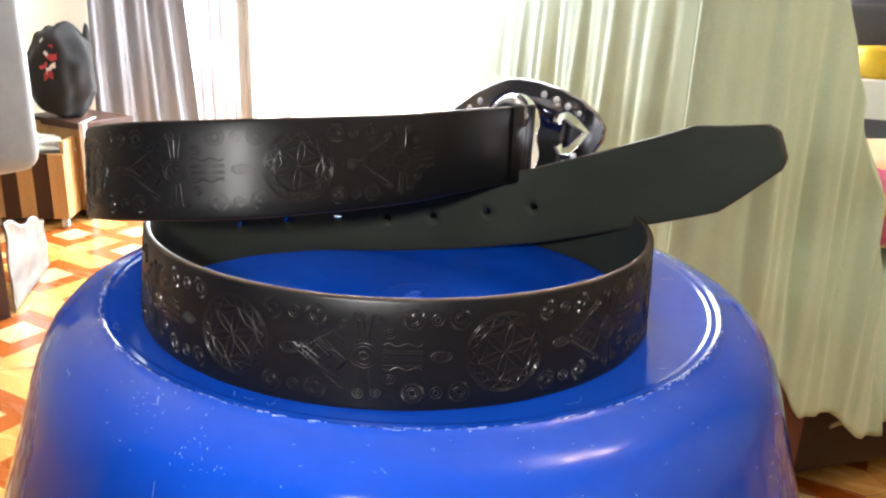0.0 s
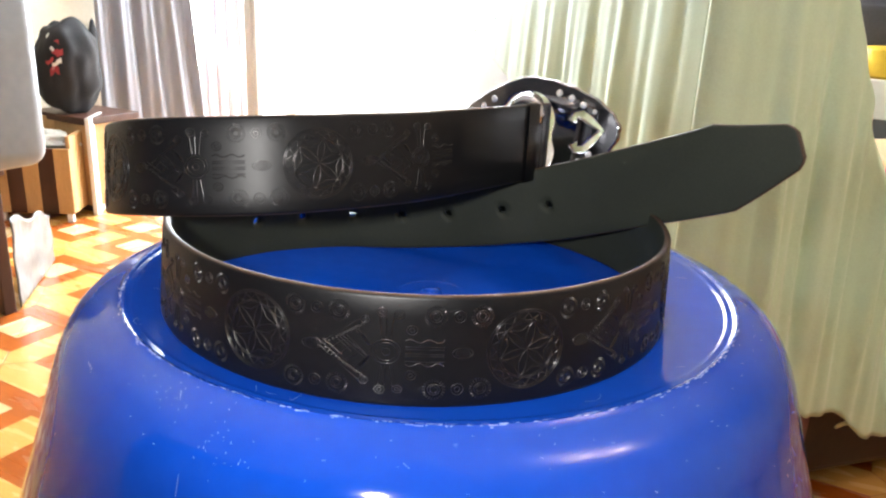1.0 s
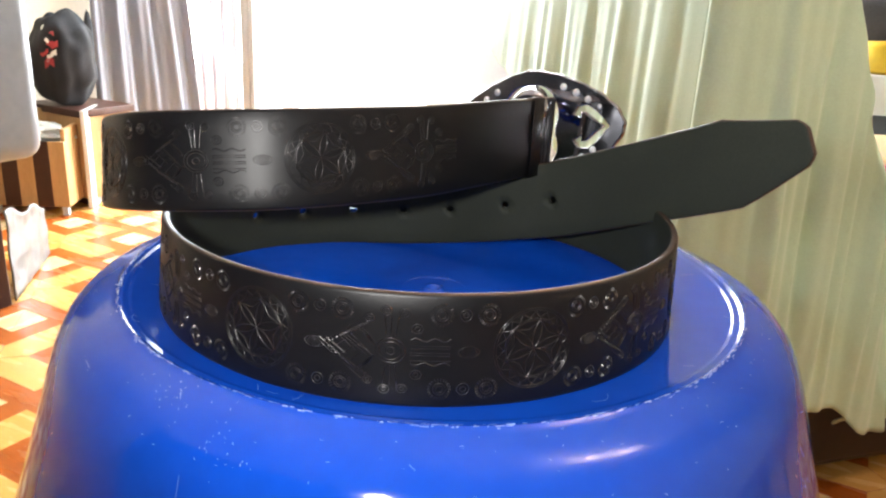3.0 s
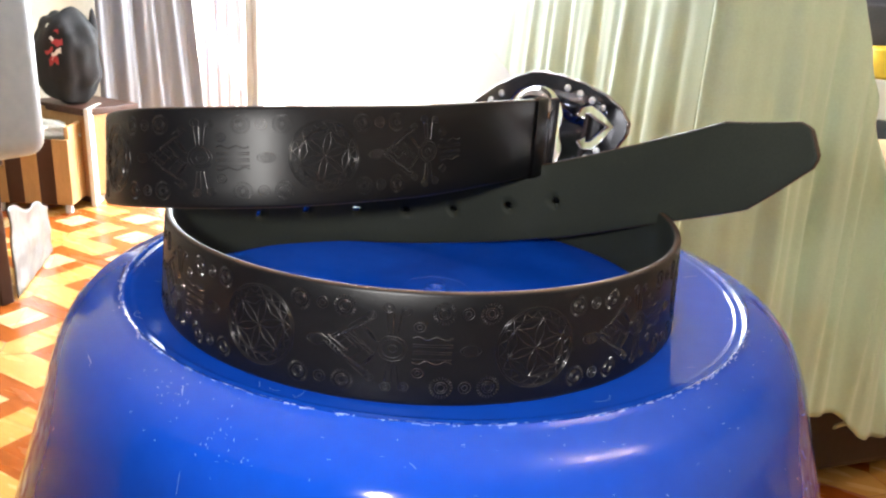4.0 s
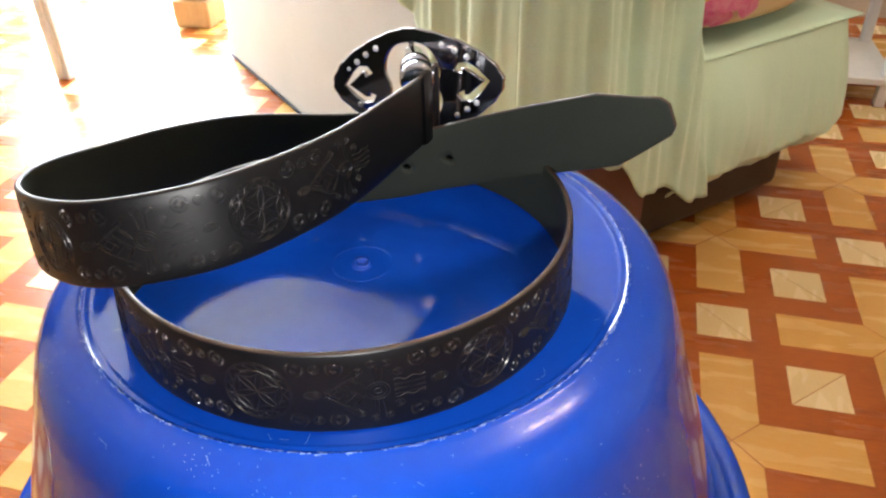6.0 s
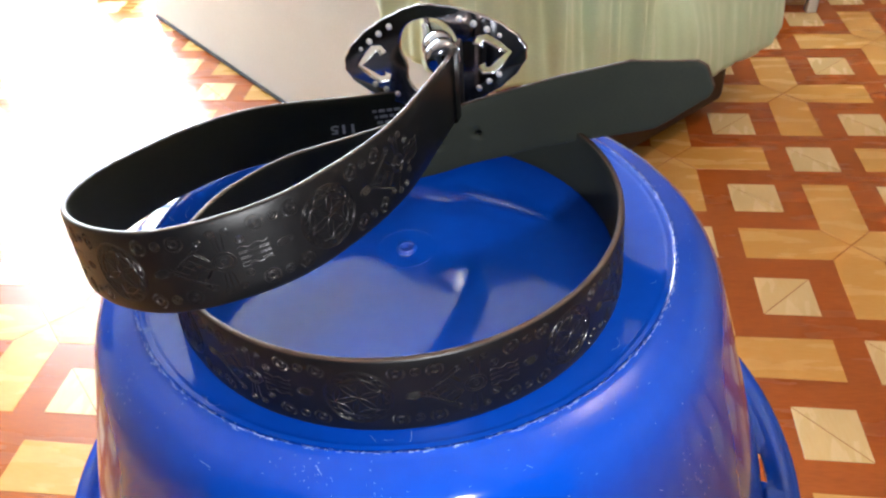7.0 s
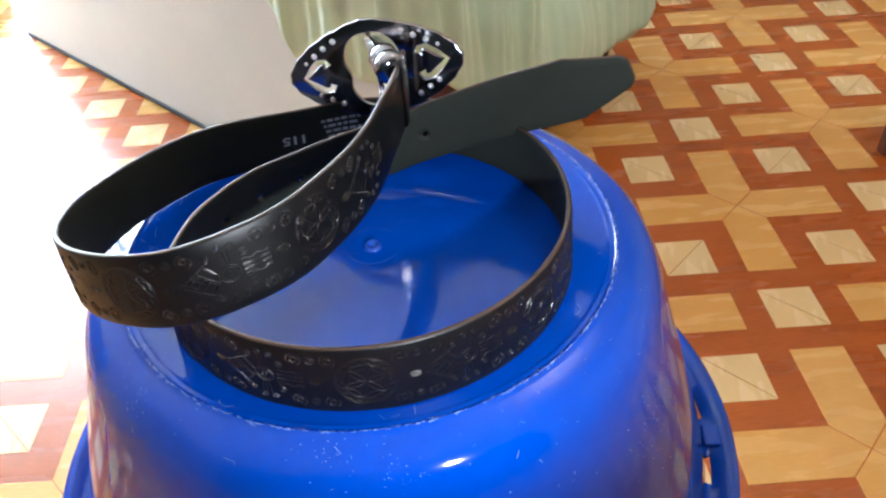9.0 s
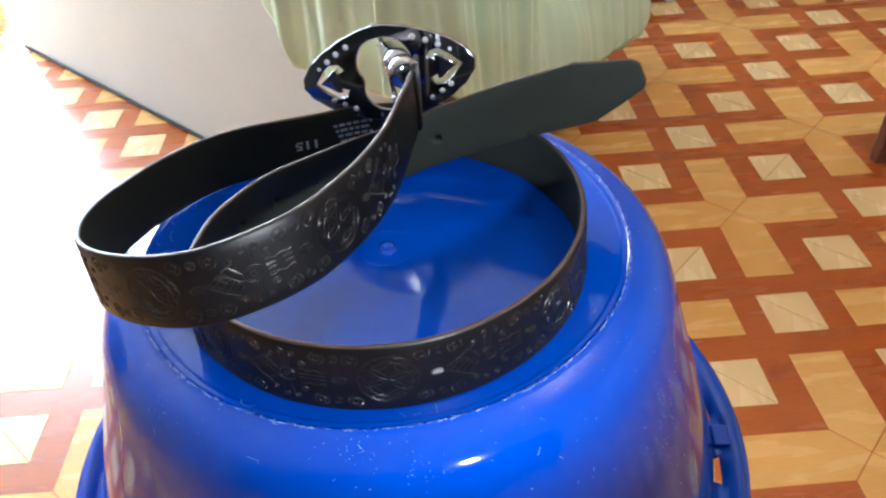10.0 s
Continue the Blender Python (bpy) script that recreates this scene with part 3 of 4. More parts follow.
def band(pts, w, n=6):
    left, right = [], []
    P = [Vector(p) for p in pts]
    for i, p in enumerate(P):
        d = (P[min(i + 1, len(P) - 1)] - P[max(0, i - 1)]).normalized()
        o = Vector((-d.y, d.x)) * w * (1.35 if i in (0, len(P) - 1) else 1)
        left.append(p + o)
        right.append(p - o)
    return [tuple(q) for q in left + right[::-1]]


cu = bpy.data.curves.new("plate", "CURVE")
cu.dimensions, cu.fill_mode, cu.extrude, cu.bevel_depth, cu.bevel_resolution = "2D", "BOTH", 0.0009, 0.0007, 2
hearts = []
for sg in (1, -1):
    hearts.append([(sg * x, y) for x, y in band([(0.0322, 0.0015), (0.0302, 0.0052), (0.0318, 0.0092), (0.0360, 0.0095), (0.0412, 0.0058), (0.0478, 0.0), (0.0412, -0.0058), (0.0360, -0.0095), (0.0318, -0.0092), (0.0302, -0.0052), (0.0322, -0.0015)][1:-1], 0.0027)])
opening = [(x * (1 - 0.16 * math.exp(-((y + 0.002) / 0.006) ** 2)), y) for x, y in supere(0.0200, 0.0245, 2.6, 2.3, 56)]
for pts in [supere(0.0575, 0.0315, 1.45, 1.75, 160, 0.006), opening, *hearts]:
    sp = cu.splines.new("POLY")
    sp.points.add(len(pts) - 1)
    for q, (x, y) in zip(sp.points, pts):
        q.co = (x, y, 0, 1)
    sp.use_cyclic_u = True
tmp = new("plate", cu)
bpy.context.view_layer.update()
me = bpy.data.meshes.new_from_object(tmp.evaluated_get(bpy.context.evaluated_depsgraph_get()))
bpy.data.objects.remove(tmp)
bm = bmesh.new()
bm.from_mesh(me)
bm.transform(BM)
plate = part("buckle", bm, chrome, belt, "ornate openwork dark chrome buckle with heart cut-outs")
for sg in (1, -1):
    for x, y, r in ((0.0222, 0.0215, 0.0021), (0.0300, 0.0180, 0.0021), (0.0372, 0.0140, 0.0021), (0.0440, 0.0100, 0.0015), (0.0400, -0.0122, 0.002), (0.0335, -0.0160, 0.002), (0.0265, -0.0196, 0.002)):
        bm = bmesh.new()
        bmesh.ops.create_uvsphere(bm, u_segments=10, v_segments=6, radius=r, matrix=BM @ Matrix.Translation((sg * x, y, 0.0014)) @ Matrix.Diagonal((1, 1, 0.75, 1)))
        part("gem", bm, gem_mat, plate, smooth=True)
A, B = Vector((0.0213, 0.0567, HT + 0.0756)), Vector((0.0095, 0.0925, HT + 0.0779))
d = B - A
m = Matrix.Translation(A) @ d.to_track_quat("Z", "Y").to_matrix().to_4x4()
L = d.length
part("swivel_post", lathe([(0, 0), (0.0080, 0.0006), (0.0100, 0.003), (0.0100, 0.010), (0.0080, 0.0115), (0.0094, 0.013), (0.0094, 0.020), (0.0075, 0.022), (0.0055, L), (0, L + 0.002)], m, 28), chrome, plate, "polished chrome swivel post", smooth=True)
for zz in (0.024, -0.012):
    bm = bmesh.new()
    bmesh.ops.create_uvsphere(bm, u_segments=12, v_segments=8, radius=0.0019, matrix=BM @ Matrix.Translation((0.001, zz - 0.004, 0.003)))
    part("stud", bm, gem_mat, plate, smooth=True)
part("prong_bar", rod(BM @ Vector((0.001, 0.0255, -0.001)), BM @ Vector((0.001, -0.0255, -0.001)), 0.0018), chrome, plate, smooth=True)

PLACE = ROOM
# ------------------------------------------------------------ sofa, standing at an angle
SK = Vector((-0.013, 0.889, 0))
SU = Vector((-0.7169, 0.6972, 0))
SV = Vector((0.6972, 0.7169, 0))
SM = Matrix.Translation(SK) @ Matrix((SV, SU, Vector((0, 0, 1)))).transposed().to_4x4()


def so(v, u, z):
    return SM @ Vector((v, u, z))


def sbox(a, b, bevel, seg=3):
    bm = span(a, b, bevel, seg)
    bm.transform(SM)
    return bm


def smooth01(x, a, b):
    t = min(1.0, max(0.0, (x - a) / (b - a)))
    return t * t * (3 - 2 * t)


sofa = thing("sofa", tuple(SK), "sofa with pale upholstered back and dark wooden base", "sofa")
part("base", sbox((0.03, 0.012, 0.025), (0.78, 1.62, 0.19), 0.02), darkwood, sofa, "dark wooden base")
outline = [(0.0, 0.004), (1.70, 0.004), (1.695, 0.12), (1.665, 0.24), (1.59, 0.36), (1.49, 0.46), (1.38, 0.54), (1.25, 0.625), (1.10, 0.70), (0.92, 0.765), (0.70, 0.84), (0.45, 0.91), (0.22, 0.945), (0.06, 0.95), (0.012, 0.93), (0.0, 0.89)]
bm = bmesh.new()
fr = [bm.verts.new(so(0.0, u, z)) for u, z in outline]
bk2 = [bm.verts.new(so(0.22, u, z)) for u, z in outline]
bm.faces.new(fr)
bm.faces.new(bk2[::-1])
n = len(outline)
for i in range(n):
    bm.faces.new((fr[i], bk2[i], bk2[(i + 1) % n], fr[(i + 1) % n]))
bmesh.ops.recalc_face_normals(bm, faces=bm.faces[:])
bmesh.ops.bevel(bm, geom=[e for e in bm.edges if abs((e.verts[0].co - e.verts[1].co).dot(SV)) < 0.01], offset=0.012, segments=3, affect="EDGES", profile=0.5)
part("back", bm, greywhite, sofa, "pale grey upholstered back with a sloping top")
part("end_panel", sbox((0.02, -0.004, 0.17), (0.80, 0.03, 0.42), 0.008), darkwood, sofa, "dark end board of the seat")
part("end_facing", sbox((0.006, -0.008, 0.03), (0.30, -0.004, 0.47), 0.001, 1), stained, sofa, "worn pinkish brown leather facing")
part("seat", sbox((0.22, 0.03, 0.19), (0.84, 1.62, 0.405), 0.04, 4), stained, sofa)
part("piping", sbox((-0.006, 0.0, 0.004), (-0.001, 1.69, 0.014), 0.001, 1), dull, sofa)
for v in (0.16, 0.66):
    for u in (0.10, 1.5):
        part("foot", sbox((v - 0.03, u - 0.03, 0), (v + 0.03, u + 0.03, 0.025), 0.004, 1), darkwood, sofa)

throw = thing("throw", so(0.3, 0, 0.1), "pale green throw draped in folds over the sofa end", "throw")
ZT = 0.972


def folds(x, z, k=1.0):
    return k * (0.010 * math.sin(x * 58 + 2.0 * math.sin(z * 2.4)) + 0.006 * math.sin(x * 121 + 1.3 + z * 3.0) + 0.004 * math.sin(x * 203 + 4 * z))


def end_drape(i, j):
    z = ZT - i * (ZT - 0.09)
    wide = 0.20 + 0.40 * min(0.35, max(0.0, 0.87 - z)) + 0.26 * max(0.0, 0.52 - z)
    turn = j < 0.08
    v = -0.03 * math.cos(j / 0.08 * math.pi / 2) if turn else (j - 0.08) / 0.92 * wide
    low = 0.37 - 0.07 * smooth01(v, 0.03, 0.14) - 0.078 * smooth01(v, 0.155, 0.215) - 0.06 * smooth01(v, 0.27, 0.36)
    z = ZT - i * (ZT - low)
    k = smooth01(v, 0.0, 0.08)
    if turn:
        return so(v, -0.03 * math.sin(j / 0.08 * math.pi / 2), z)
    depth = 0.03 + k * (0.012 + 0.05 * (0.9 - z) + folds(v + 0.05 * (1 - z) * v, z, min(1.0, (ZT + 0.02 - z) * 2.2) * (1 - 0.65 * smooth01(i, 0.72, 1.0))))
    if j > 0.9:
        depth -= (j - 0.9) * 0.5
    return so(v, -depth, z)


solid(part("end_drape", sheet(70, 150, end_drape), green, throw, smooth=True), 0.003)


def back_drape(i, j):
    u = -0.002 + j * 1.026
    hem = 0.363 + 0.40 * (max(0.0, u - 0.235) / 0.72) ** 0.52 if u > 0.235 else 0.363 + 0.03 * (0.235 - u)
    top = ZT - 0.016 if u < 0.2 else max(hem + 0.004, 0.972 - 0.26 * (u - 0.2) ** 1.05)
    z = top - i * (top - min(hem, top - 0.003))
    k = smooth01(u, 0.0, 0.08)
    return so(-0.0285 - 0.008 * i * k + 0.55 * k * (1 - 0.8 * smooth01(u, 0.4, 0.75)) * folds(u * 0.8 + 0.5, z, min(1.0, (ZT + 0.02 - z) * 2.5)), u, z)


solid(part("back_drape", sheet(50, 120, back_drape), green, throw, smooth=True), 0.003)


def top_drape(i, j):
    u = -0.028 + j * 1.05
    top = ZT - 0.012 if u < 0.2 else 0.972 - 0.26 * (u - 0.2) ** 1.05 + 0.004
    return so(-0.028 + i * 0.27 * (1 - 0.96 * smooth01(u, 0.45, 1.02)), u, top + 0.010 * math.sin(math.pi * i) + 0.003 * math.sin(j * 40))


solid(part("top_drape", sheet(20, 60, top_drape), green, throw, smooth=True), 0.003)


def seat_drape(i, j):
    # hangs from the seat, round the front corner
    a = j
    if a < 0.62:
        v, u = 0.33 + a / 0.62 * 0.48, -0.02
        n = Vector((0, -1))
    elif a < 0.78:
        t = (a - 0.62) / 0.16 * math.pi / 2
        v, u = 0.81 + 0.07 * math.sin(t), 0.05 - 0.07 * math.cos(t)
        n = Vector((math.sin(t), -math.cos(t)))
    else:
        v, u = 0.88, 0.05 + (a - 0.78) / 0.22 * 1.3
        n = Vector((1, 0))
    low = 0.161 + 0.004 * math.sin(a * 30) + 0.16 * smooth01(a, 0.66, 0.85)
    z = 0.43 - i * (0.43 - low)
    swag = 0.022 * math.sin(math.pi * min(1, i * 1.1)) * math.exp(-((a - 0.16 - 0.10 * i) / 0.07) ** 2)
    d = 0.045 * math.sin(i * math.pi * 0.5) + folds(v + u, z, 0.45 * i * (1 - 0.6 * smooth01(i, 0.8, 1.0))) + swag
    d -= 0.03 * smooth01(i, 0.85, 1.0)
    return so(v + n.x * d, u + n.y * d, z)


solid(part("seat_drape", sheet(48, 170, seat_drape), green, throw, smooth=True), 0.003)
solid(part("seat_cover", sheet(12, 40, lambda i, j: so(0.26 + i * 0.62, -0.026 + j * 1.37, 0.4315 + 0.003 * math.sin(j * 40 + i * 5) * min(1, j * 8))), green, throw, smooth=True), 0.003)

pl = thing("pillow", so(0.58, 0.22, 0.434), "cream pillow with a big pink flower print on the seat", "pillow")
bm = blob((0, 0, 0), (0.30, 0.23, 0.088), 0.07, 1.7, 5, 0.72)
bm.transform(SM @ Matrix.Translation((0.60, 0.23, 0.525)))
cover = part("cover", bm, pillow_mat, pl, smooth=True)
for k, (dv, dz) in enumerate(((-0.29, 0), (0.29, 0))):
    part("frill", blob(so(0.60 + dv, 0.20, 0.52), (0.025, 0.025, 0.05), 0.5, k + 3.0, 3), pillow_mat, cover, smooth=True)
rnd = random.Random(11)


def petals(count, cv, cz, sv, sz, r0, r1, off):
    bm = bmesh.new()
    for k in range(count):
        a, rr = rnd.uniform(0, math.tau), rnd.uniform(0.0, 1.0) ** 0.6
        cx, cy = cv + sv * rr * math.cos(a), cz + sz * rr * math.sin(a)
        R = rnd.uniform(r0, r1)
        lift = off + 0.0008 * k / count
        q = []
        for i in range(12):
            t = math.tau * i / 12
            v, z = cx + R * math.cos(t) * 1.1, cy + R * math.sin(t) * (0.8 + 0.2 * math.sin(3 * t))
            ev, ez = abs((v - 0.60) / 0.30), abs((z - 0.525) / 0.088)
            inside = max(0.02, 1 - min(0.999, ev ** 2.75 + ez ** 2.75))
            q.append(bm.verts.new(so(v, 0.23 - 0.243 * inside ** 0.36 - lift - 0.005, z)))
        bm.faces.new(q)
    bmesh.ops.recalc_face_normals(bm, faces=bm.faces[:])
    return bm


tagged(part("flower_print", petals(60, 0.425, 0.545, 0.10, 0.058, 0.014, 0.027, 0.0), pink, cover, "pink flower print", smooth=True), kind="stuff")
tagged(part("flower_centre", petals(9, 0.42, 0.552, 0.035, 0.025, 0.008, 0.013, 0.002), yellow, cover, "yellow flower centre", smooth=True), kind="stuff")

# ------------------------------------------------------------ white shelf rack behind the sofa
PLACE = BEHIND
rack = thing("shelf_rack", (0.1, 2.55, 0), "white open shelf rack behind the sofa", "shelf")
for x in (-0.42, 0.435):
    for y in (2.40, 2.72):
        part("post", span((x, y, 0), (x + 0.08, y + 0.04, 0.60), 0.004), white, rack)
for z in (0.10, 0.60):
    part("shelf", span((-0.43, 2.38, z), (0.525, 2.78, z + 0.115), 0.004), white, rack)
part("backing", span((-0.34, 2.74, 0.215), (0.435, 2.755, 0.60), 0), curtain_mat, rack)
tagged(part("yellow_tub", lathe([(0, 0), (0.05, 0), (0.062, 0.01), (0.07, 0.08), (0.066, 0.092), (0, 0.097)], pose(0.20, 2.48, 0.715), 32), yellow, None, smooth=True), "round yellow plastic tub on the white shelf", "tub")
tagged(part("green_bag", blob((0.09, 2.5, 0.752), (0.055, 0.05, 0.045), 0.3, 2.0, 3), green_leaf, None, smooth=True), "crumpled green bag on the white shelf", "bag")
tagged(part("folded_jacket", blob((0.16, 2.66, 0.83), (0.26, 0.09, 0.12), 0.25, 4.0, 4, 0.7), dull, None, smooth=True), "heap of dark grey clothes on the rack", "clothes")
tagged(part("wrapped_parcel", blob((0.38, 2.5, 0.755), (0.09, 0.08, 0.045), 0.2, 6.0, 3, 0.6), paper, None, smooth=True), "white wrapped parcel on the shelf", "parcel")

PLACE = ROOM
side = thing("white_stand", (0.75, 2.2, 0), "low white stand with slim legs and two shelves", "stand")
for x in (0.55, 0.86):
    for y in (2.03, 2.34):
        part("leg", span((x, y, 0), (x + 0.03, y + 0.03, 0.50), 0.004), white, side)
for z in (0.07, 0.50):
    part("shelf", span((0.54, 2.02, z), (0.90, 2.38, z + 0.02), 0.003), white, side)
chair = thing("stool", (1.3, 0.9, 0), "worn pinkish brown wooden stool with square legs", "stool")
part("seat", span((1.04, 0.62, 0.43), (1.52, 1.10, 0.46), 0.01), stained, chair)
for x in (1.055, 1.465):
    for y in (0.64, 1.055):
        part("leg", span((x, y, 0), (x + 0.04, y + 0.03, 0.43), 0.006), stained, chair)

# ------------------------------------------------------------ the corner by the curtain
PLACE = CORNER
CM = pose(-2.4056, 1.664, 0, 0, 0, 33)


def cbox(a, b, bevel=0.004):
    bm = span(a, b, bevel)
    bm.transform(CM)
    return bm


crate = thing("striped_box", tuple(CM @ Vector((-0.15, 0.12, 0))), "open bedside box with vertical light and dark wooden stripes", "box")
for k in range(5):
    part("stripe", cbox((-0.062 * (k + 1), 0.0, 0.035), (-0.062 * k, 0.018, 0.285), 0.003), (lightwood, wenge)[k % 2], crate)
part("side_panel", cbox((-0.018, 0.018, 0.035), (0.0, 0.27, 0.33)), lightwood, crate)
part("side_panel", cbox((-0.31, 0.018, 0.035), (-0.292, 0.27, 0.33)), lightwood, crate)
part("back_panel", cbox((-0.292, 0.252, 0.035), (-0.018, 0.27, 0.37)), lightwood, crate)
part("floor_panel", cbox((-0.292, 0.018, 0.05), (-0.018, 0.252, 0.062)), lightwood, crate)
for x in (-0.30, -0.035):
    for y in (0.005, 0.24):
        part("leg", cbox((x, y, 0), (x + 0.025, y + 0.025, 0.037)), white, crate)
tagged(part("white_board", cbox((0.03, 0.12, 0.0), (0.05, 0.30, 0.385)), white), "narrow white board standing beside the box", "board")
heap = blob((-0.15, 0.13, 0.29), (0.125, 0.10, 0.05), 0.5, 3.0, 4)
heap.transform(CM)
tagged(part("crumpled_paper", heap, paper, None), "crumpled white paper in the striped box", "paper")

cab = thing("low_cabinet", (-2.6, 2.0, 0), "low brown wooden cabinet against the wall", "cabinet")
part("body", span((-2.78, 1.80, 0.03), (-2.46, 2.06, 0.355), 0.005), lightwood, cab)
part("top", span((-2.79, 1.785, 0.355), (-2.45, 2.07, 0.383), 0.005), wenge, cab)
part("plinth", span((-2.76, 1.82, 0.0), (-2.49, 2.04, 0.03), 0), wenge, cab)
bag = thing("backpack", (-2.61, 1.85, 0.383), "round black backpack with a red and white print", "backpack")
SACK, SR = Vector((-2.615, 1.86, 0.558)), Vector((0.126, 0.120, 0.174))
sack_bm = blob(SACK, SR, 0.12, 5.0, 5, 0.86)
for v in sack_bm.verts:
    d = v.co - SACK
    d.z += 0.008 * math.sin(d.x * 60 + d.z * 35) * (1 if d.z > 0 else 0.3)
    v.co = SACK + d * (1 + 0.05 * noise.noise(d * 14))
sack = part("sack", sack_bm, black_cloth, bag, smooth=True)


def on_sack(az, el):
    d = Vector((math.cos(az) * math.cos(el), math.sin(az) * math.cos(el), math.sin(el)))
    q = Vector([math.copysign(abs(x) ** 0.86, x) for x in d])
    return SACK + Vector([q[i] * SR[i] for i in range(3)]) * 1.055


for k, (az, el, wide, tall, mt) in enumerate(((-72, 38, 14, 5, paper), (-60, 33, 20, 6, red), (-66, 24, 12, 5, paper), (-54, 20, 22, 7, red), (-70, 9, 16, 4, red), (-56, 6, 18, 5, paper), (-62, -2, 18, 6, red))):
    def patch(i, j, az=az, el=el, wide=wide, tall=tall, k=k):
        rag = 1 + 0.35 * math.sin(j * 9 + k) * math.sin(j * 4 + 2 * k)
        return on_sack(radians(az + (j - 0.5) * wide), radians(el + (i - 0.5) * tall * rag + 3 * math.sin(j * 3 + k)))
    part("print_patch", sheet(4, 12, patch), mt, sack, smooth=True)
part("strap_loop", blob((-2.545, 1.945, 0.66), (0.012, 0.02, 0.09), 0.1, 2, 2), black_cloth, bag, smooth=True)

fridge = thing("small_fridge", (-1.9, 0.85, 0.42), "small white fridge with rounded corners", "fridge")
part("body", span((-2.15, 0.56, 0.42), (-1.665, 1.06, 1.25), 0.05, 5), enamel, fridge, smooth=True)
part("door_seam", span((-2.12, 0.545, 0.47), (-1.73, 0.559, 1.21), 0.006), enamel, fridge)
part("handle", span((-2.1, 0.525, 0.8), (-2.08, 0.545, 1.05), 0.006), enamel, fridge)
stand = thing("fridge_stand", (-1.95, 0.8, 0), "dark brown wooden stand under the fridge", "stand")
part("top", span((-2.14, 0.58, 0.385), (-1.79, 0.99, 0.42), 0.005), wenge, stand)
for x in (-2.13, -1.83):
    for y in (0.59, 0.93):
        part("leg", span((x, y, 0), (x + 0.04, y + 0.04, 0.385), 0.004), wenge, stand)
PLACE = ROOM
FA, FB = Vector((-1.722, 0.862, 0)), Vector((-1.985, 1.150, 0))


def film_sheet(i, j):
    n = Vector((0.74, 0.67, 0))
    p = FA.lerp(FB, j) + n * (0.008 * noise.noise(Vector((j * 5, i * 3, 1.0))) + 0.002 * noise.noise(Vector((j * 17, i * 13, 4.0))))
    return p + Vector((0, 0, 0.003 + i * (0.25 - 0.09 * j + 0.01 * math.sin(j * 11))))


tagged(solid(part("plastic_sheet", sheet(24, 40, film_sheet), film_mat, None, smooth=True), 0.004), "crumpled grey plastic sheet leaning by the fridge stand", "plastic sheet")
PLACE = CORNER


def curtain(name, mat, label, a, b, z0, z1, amp, waves, lean=0.0):
    A, B = Vector(a), Vector(b)
    d = (B - A)
    n = Vector((d.y, -d.x)).normalized()

    def f(i, j):
        x = j + lean * i * (j - 0.1)
        p = A + d * x + n * (amp * math.sin(j * waves * math.tau + 1.2 * math.sin(i * 3)) + 0.4 * amp * math.sin(j * waves * 2.3 * math.tau)) * (0.4 + 0.6 * i)
        return Vector((p.x, p.y, z1 - i * (z1 - z0)))
    return tagged(solid(part(name, sheet(40, 140, f), mat, None, smooth=True), 0.003), label, "curtain")


curtain("grey_curtain", curtain_mat, "grey curtain hanging in soft folds by the balcony door", (-2.71, 2.11), (-2.62, 2.42), 0.22, 2.2, 0.020, 4, 0.6)
curtain("lilac_curtain", lilac, "thin lilac curtain beside the balcony door", (-2.85, 2.86), (-2.72, 3.06), 0.05, 2.2, 0.02, 4)
rail = thing("curtain_rail", (-2.7, 2.6, 2.2), "white curtain rail under the ceiling", "rail")
part("rod", rod((-2.73, 2.06, 2.21), (-2.73, 3.2, 2.21), 0.012), white, rail, smooth=True)
for p in ((-2.73, 2.1), (-2.73, 3.15)):
    part("bracket", rod((p[0], p[1], 2.21), (p[0], p[1], ZC), 0.008), white, rail, smooth=True)

post = thing("wooden_post", (-1.78, 2.03, 0), "slim wooden door post near the balcony door, whitened for the glare", "post")
# white stands in for daylight washing out the brown wood
part("shaft", span((-1.80, 2.01, 0.0), (-1.765, 2.05, ZC), 0.005), white, post)
part("trim", span((-1.762, 2.012, 0.0), (-1.745, 2.048, ZC), 0.003), white, post)
seat2 = thing("blue_stool", (-1.6, 2.72, 0), "low wooden stool with a blue cushion by the door", "stool")
part("frame", span((-1.66, 2.64, 0.0), (-1.50, 2.80, 0.11), 0.01), lightwood, seat2)
part("cushion", blob((-1.58, 2.72, 0.155), (0.085, 0.08, 0.05), 0.1, 1.0, 3, 0.7), bluecloth, seat2, smooth=True)

PLACE = ROOM
lampth = thing("ceiling_lamp", (0.92, 0.535, 2.5), "ceiling lamp with two warm glowing bulbs", "lamp")
part("rose", lathe([(0, 0), (0.055, 0), (0.06, -0.006), (0.05, -0.022), (0.012, -0.03), (0, -0.03)], pose(0.92, 0.535, ZC), 40), white, lampth, smooth=True)
for bx, by, bz in BULBS:
    part("arm", rod((0.92, 0.535, ZC - 0.02), (bx, by, ZC - 0.05), 0.006), white, lampth, smooth=True)
    part("socket", rod((bx, by, ZC - 0.045), (bx, by, bz + 0.034), 0.017), white, lampth, smooth=True)
    bulb = part("bulb", lathe([(0, -0.038), (0.016, -0.035), (0.03, -0.022), (0.036, -0.004), (0.033, 0.013), (0.02, 0.032), (0.014, 0.036)], pose(bx, by, bz), 28), globe_mat, lampth, "warm glowing glass bulb", smooth=True)
    bulb.visible_shadow = False

# ------------------------------------------------------------ printed parquet floor
G = 0.15274
FLOOR = pose(0.6802, 0.9232, 0, 0, 0, -0.56)
floor = setting("floor", span((XA - W, Y0 - W, -0.1), (X1 + W, Y1 + W, -0.0006), 0), brown, "glossy linoleum floor printed as parquet", "floor")
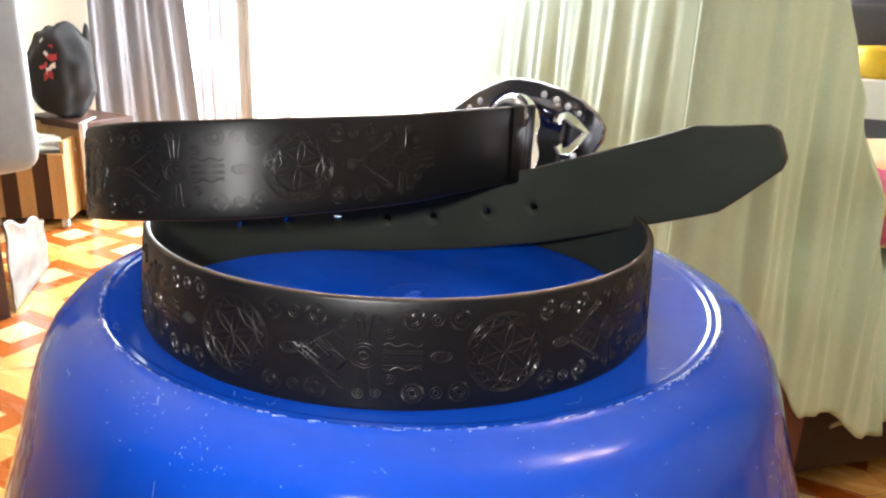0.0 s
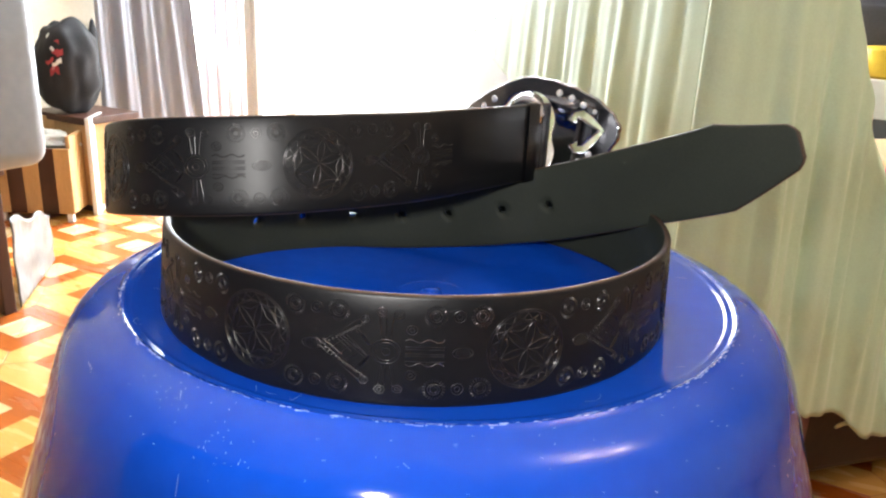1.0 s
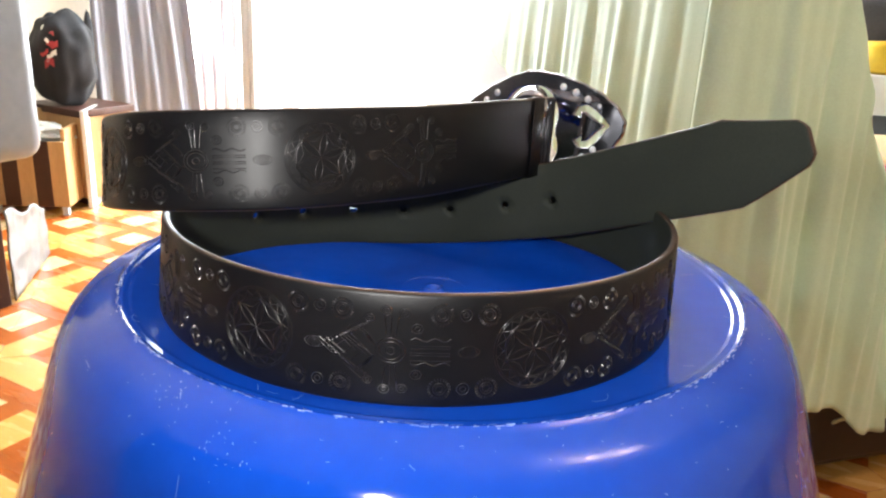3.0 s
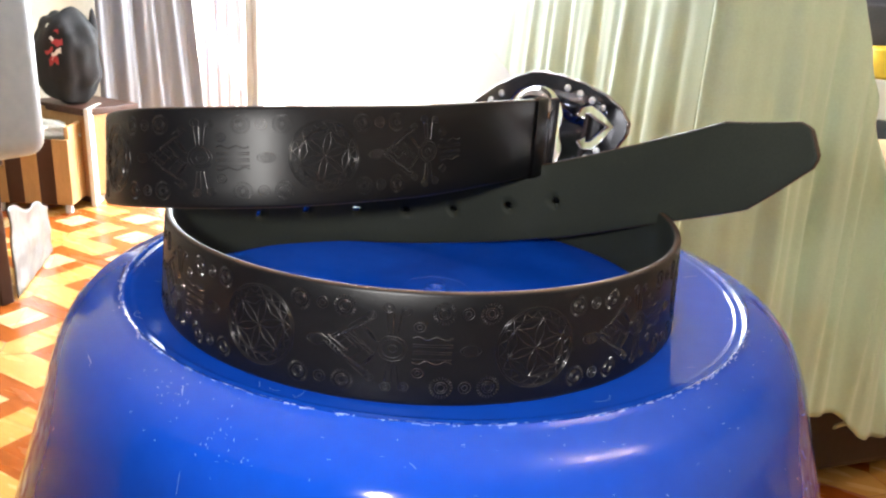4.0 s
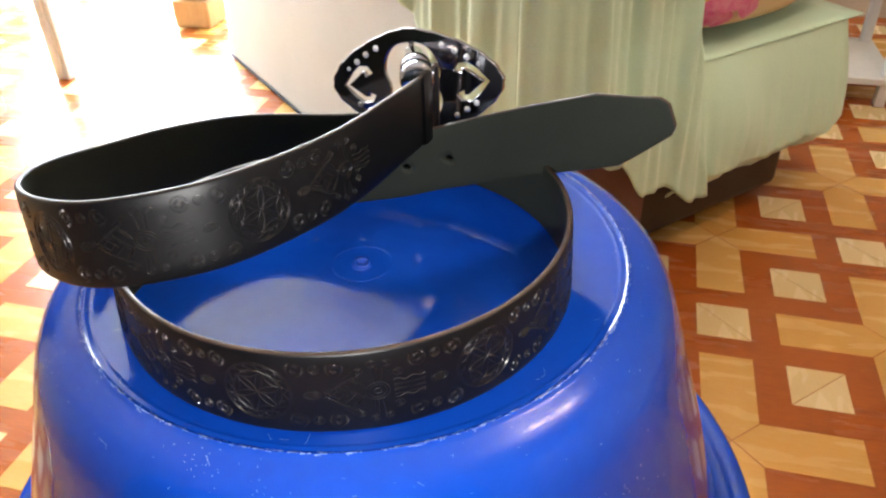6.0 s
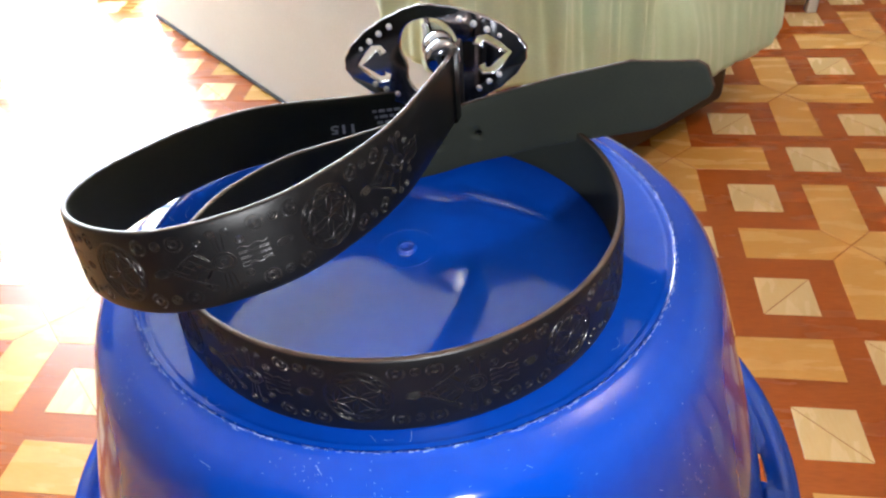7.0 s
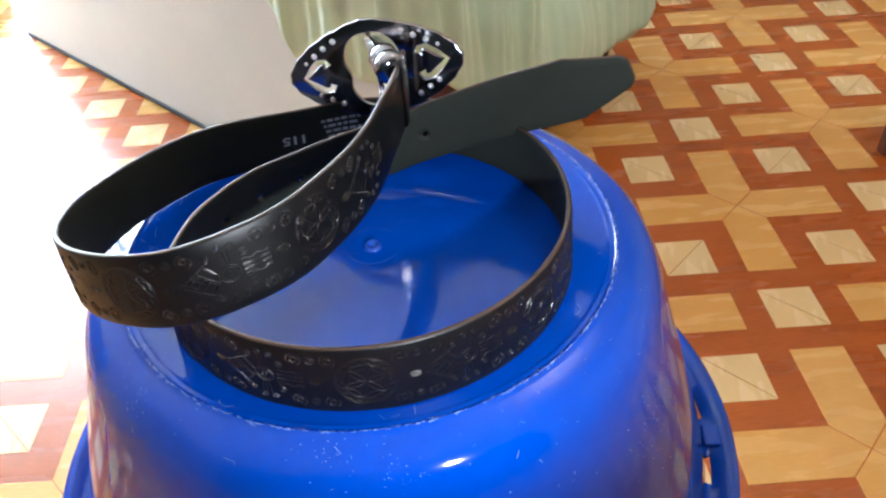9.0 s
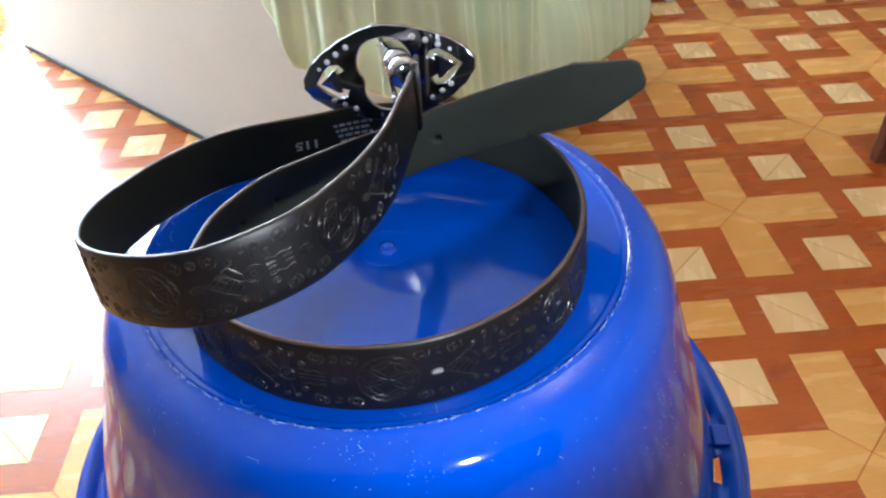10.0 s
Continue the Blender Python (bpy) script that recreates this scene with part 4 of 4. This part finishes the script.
SQ, AW, AL = 0.0492, 0.047, 0.205


def flat(pts):
    n = len(pts)
    c = [sum(p[k] for p in pts) / n for k in (0, 1)]
    vs = [(p[0], p[1], -0.0005) for p in pts]
    vs += [(c[0] + (p[0] - c[0]) * 0.985, c[1] + (p[1] - c[1]) * 0.985, 0.0) for p in pts]
    fs = [tuple(range(n, 2 * n))] + [(i, (i + 1) % n, n + (i + 1) % n, n + i) for i in range(n)]
    return vs, fs


def arm(q):
    c, s = math.cos(q * math.pi / 2), math.sin(q * math.pi / 2)
    pts = [(0.0012, 0), (AW, -AW + 0.0012), (AL, -AW), (AL, AW), (AW, AW - 0.0012)]
    return [(x * c - y * s, x * s + y * c) for x, y in pts]


kinds = {}
SG = SQ - 0.0009
for d in (1, -1):
    kinds["tile%d" % d] = ([[(-SG * d, -SQ), (SQ * d, -SQ), (SQ * d, SG)], [(-SQ * d, -SG), (SG * d, SQ), (-SQ * d, SQ)]], cream)
for q in range(4):
    kinds["plank%d" % q] = ([arm(q)], oak)
shared = {}
for k, (pts, mt) in kinds.items():
    vs, fs = [], []
    for piece in pts:
        v1, f1 = flat(piece)
        fs += [tuple(len(vs) + t for t in f) for f in f1]
        vs += v1
    me = bpy.data.meshes.new("tile" if k[:4] == "tile" else "plank")
    me.from_pydata(vs, [], fs)
    me.materials.append(mt)
    shared[k] = (me, vs, fs)
near, far = [], {"tile": [], "plank": []}
for i in range(-28, 13):
    for j in range(-19, 16):
        if i % 2 != j % 2:
            continue
        x, y, _ = FLOOR @ Vector((i * G, j * G, 0))
        if not (XA + 0.06 < x < X1 - 0.06 and Y0 + 0.06 < y < Y1 - 0.06):
            continue
        star = i % 2 == 0 and (i + j) % 4 == 0
        for k in (["plank%d" % q for q in range(4)] if star else ["tile%d" % (-1 if (i // 2 + j // 2) % 2 else 1)]):
            if (-0.1 < x < 1.5 and 0.1 < y < 2.3) or (-1.4 < x < -0.3 and 0.1 < y < 1.7):
                near.append((k, x, y))
            else:
                far["tile" if k[:4] == "tile" else "plank"].append((k, x, y))
for k, x, y in near[:300]:
    ob = new("tile" if k[:4] == "tile" else "plank", shared[k][0])
    ob.matrix_basis = Matrix.Translation((x, y, 0)) @ pose(0, 0, 0, 0, 0, -0.56)
    ob.parent = floor
turn = pose(0, 0, 0, 0, 0, -0.56)
for kind, lst in far.items():
    vs, fs = [], []
    for k, x, y in lst + [t for t in near[300:] if t[0][:4] == kind[:4]]:
        o = len(vs)
        vs += [tuple(turn @ Vector(p) + Vector((x, y, 0))) for p in shared[k][1]]
        fs += [tuple(o + t for t in f) for f in shared[k][2]]
    me = bpy.data.meshes.new("more_" + kind)
    me.from_pydata(vs, [], fs)
    me.materials.append(cream if kind == "tile" else oak)
    ob = new("more_" + kind, me)
    ob.parent = floor
    tagged(ob, kind="stuff")
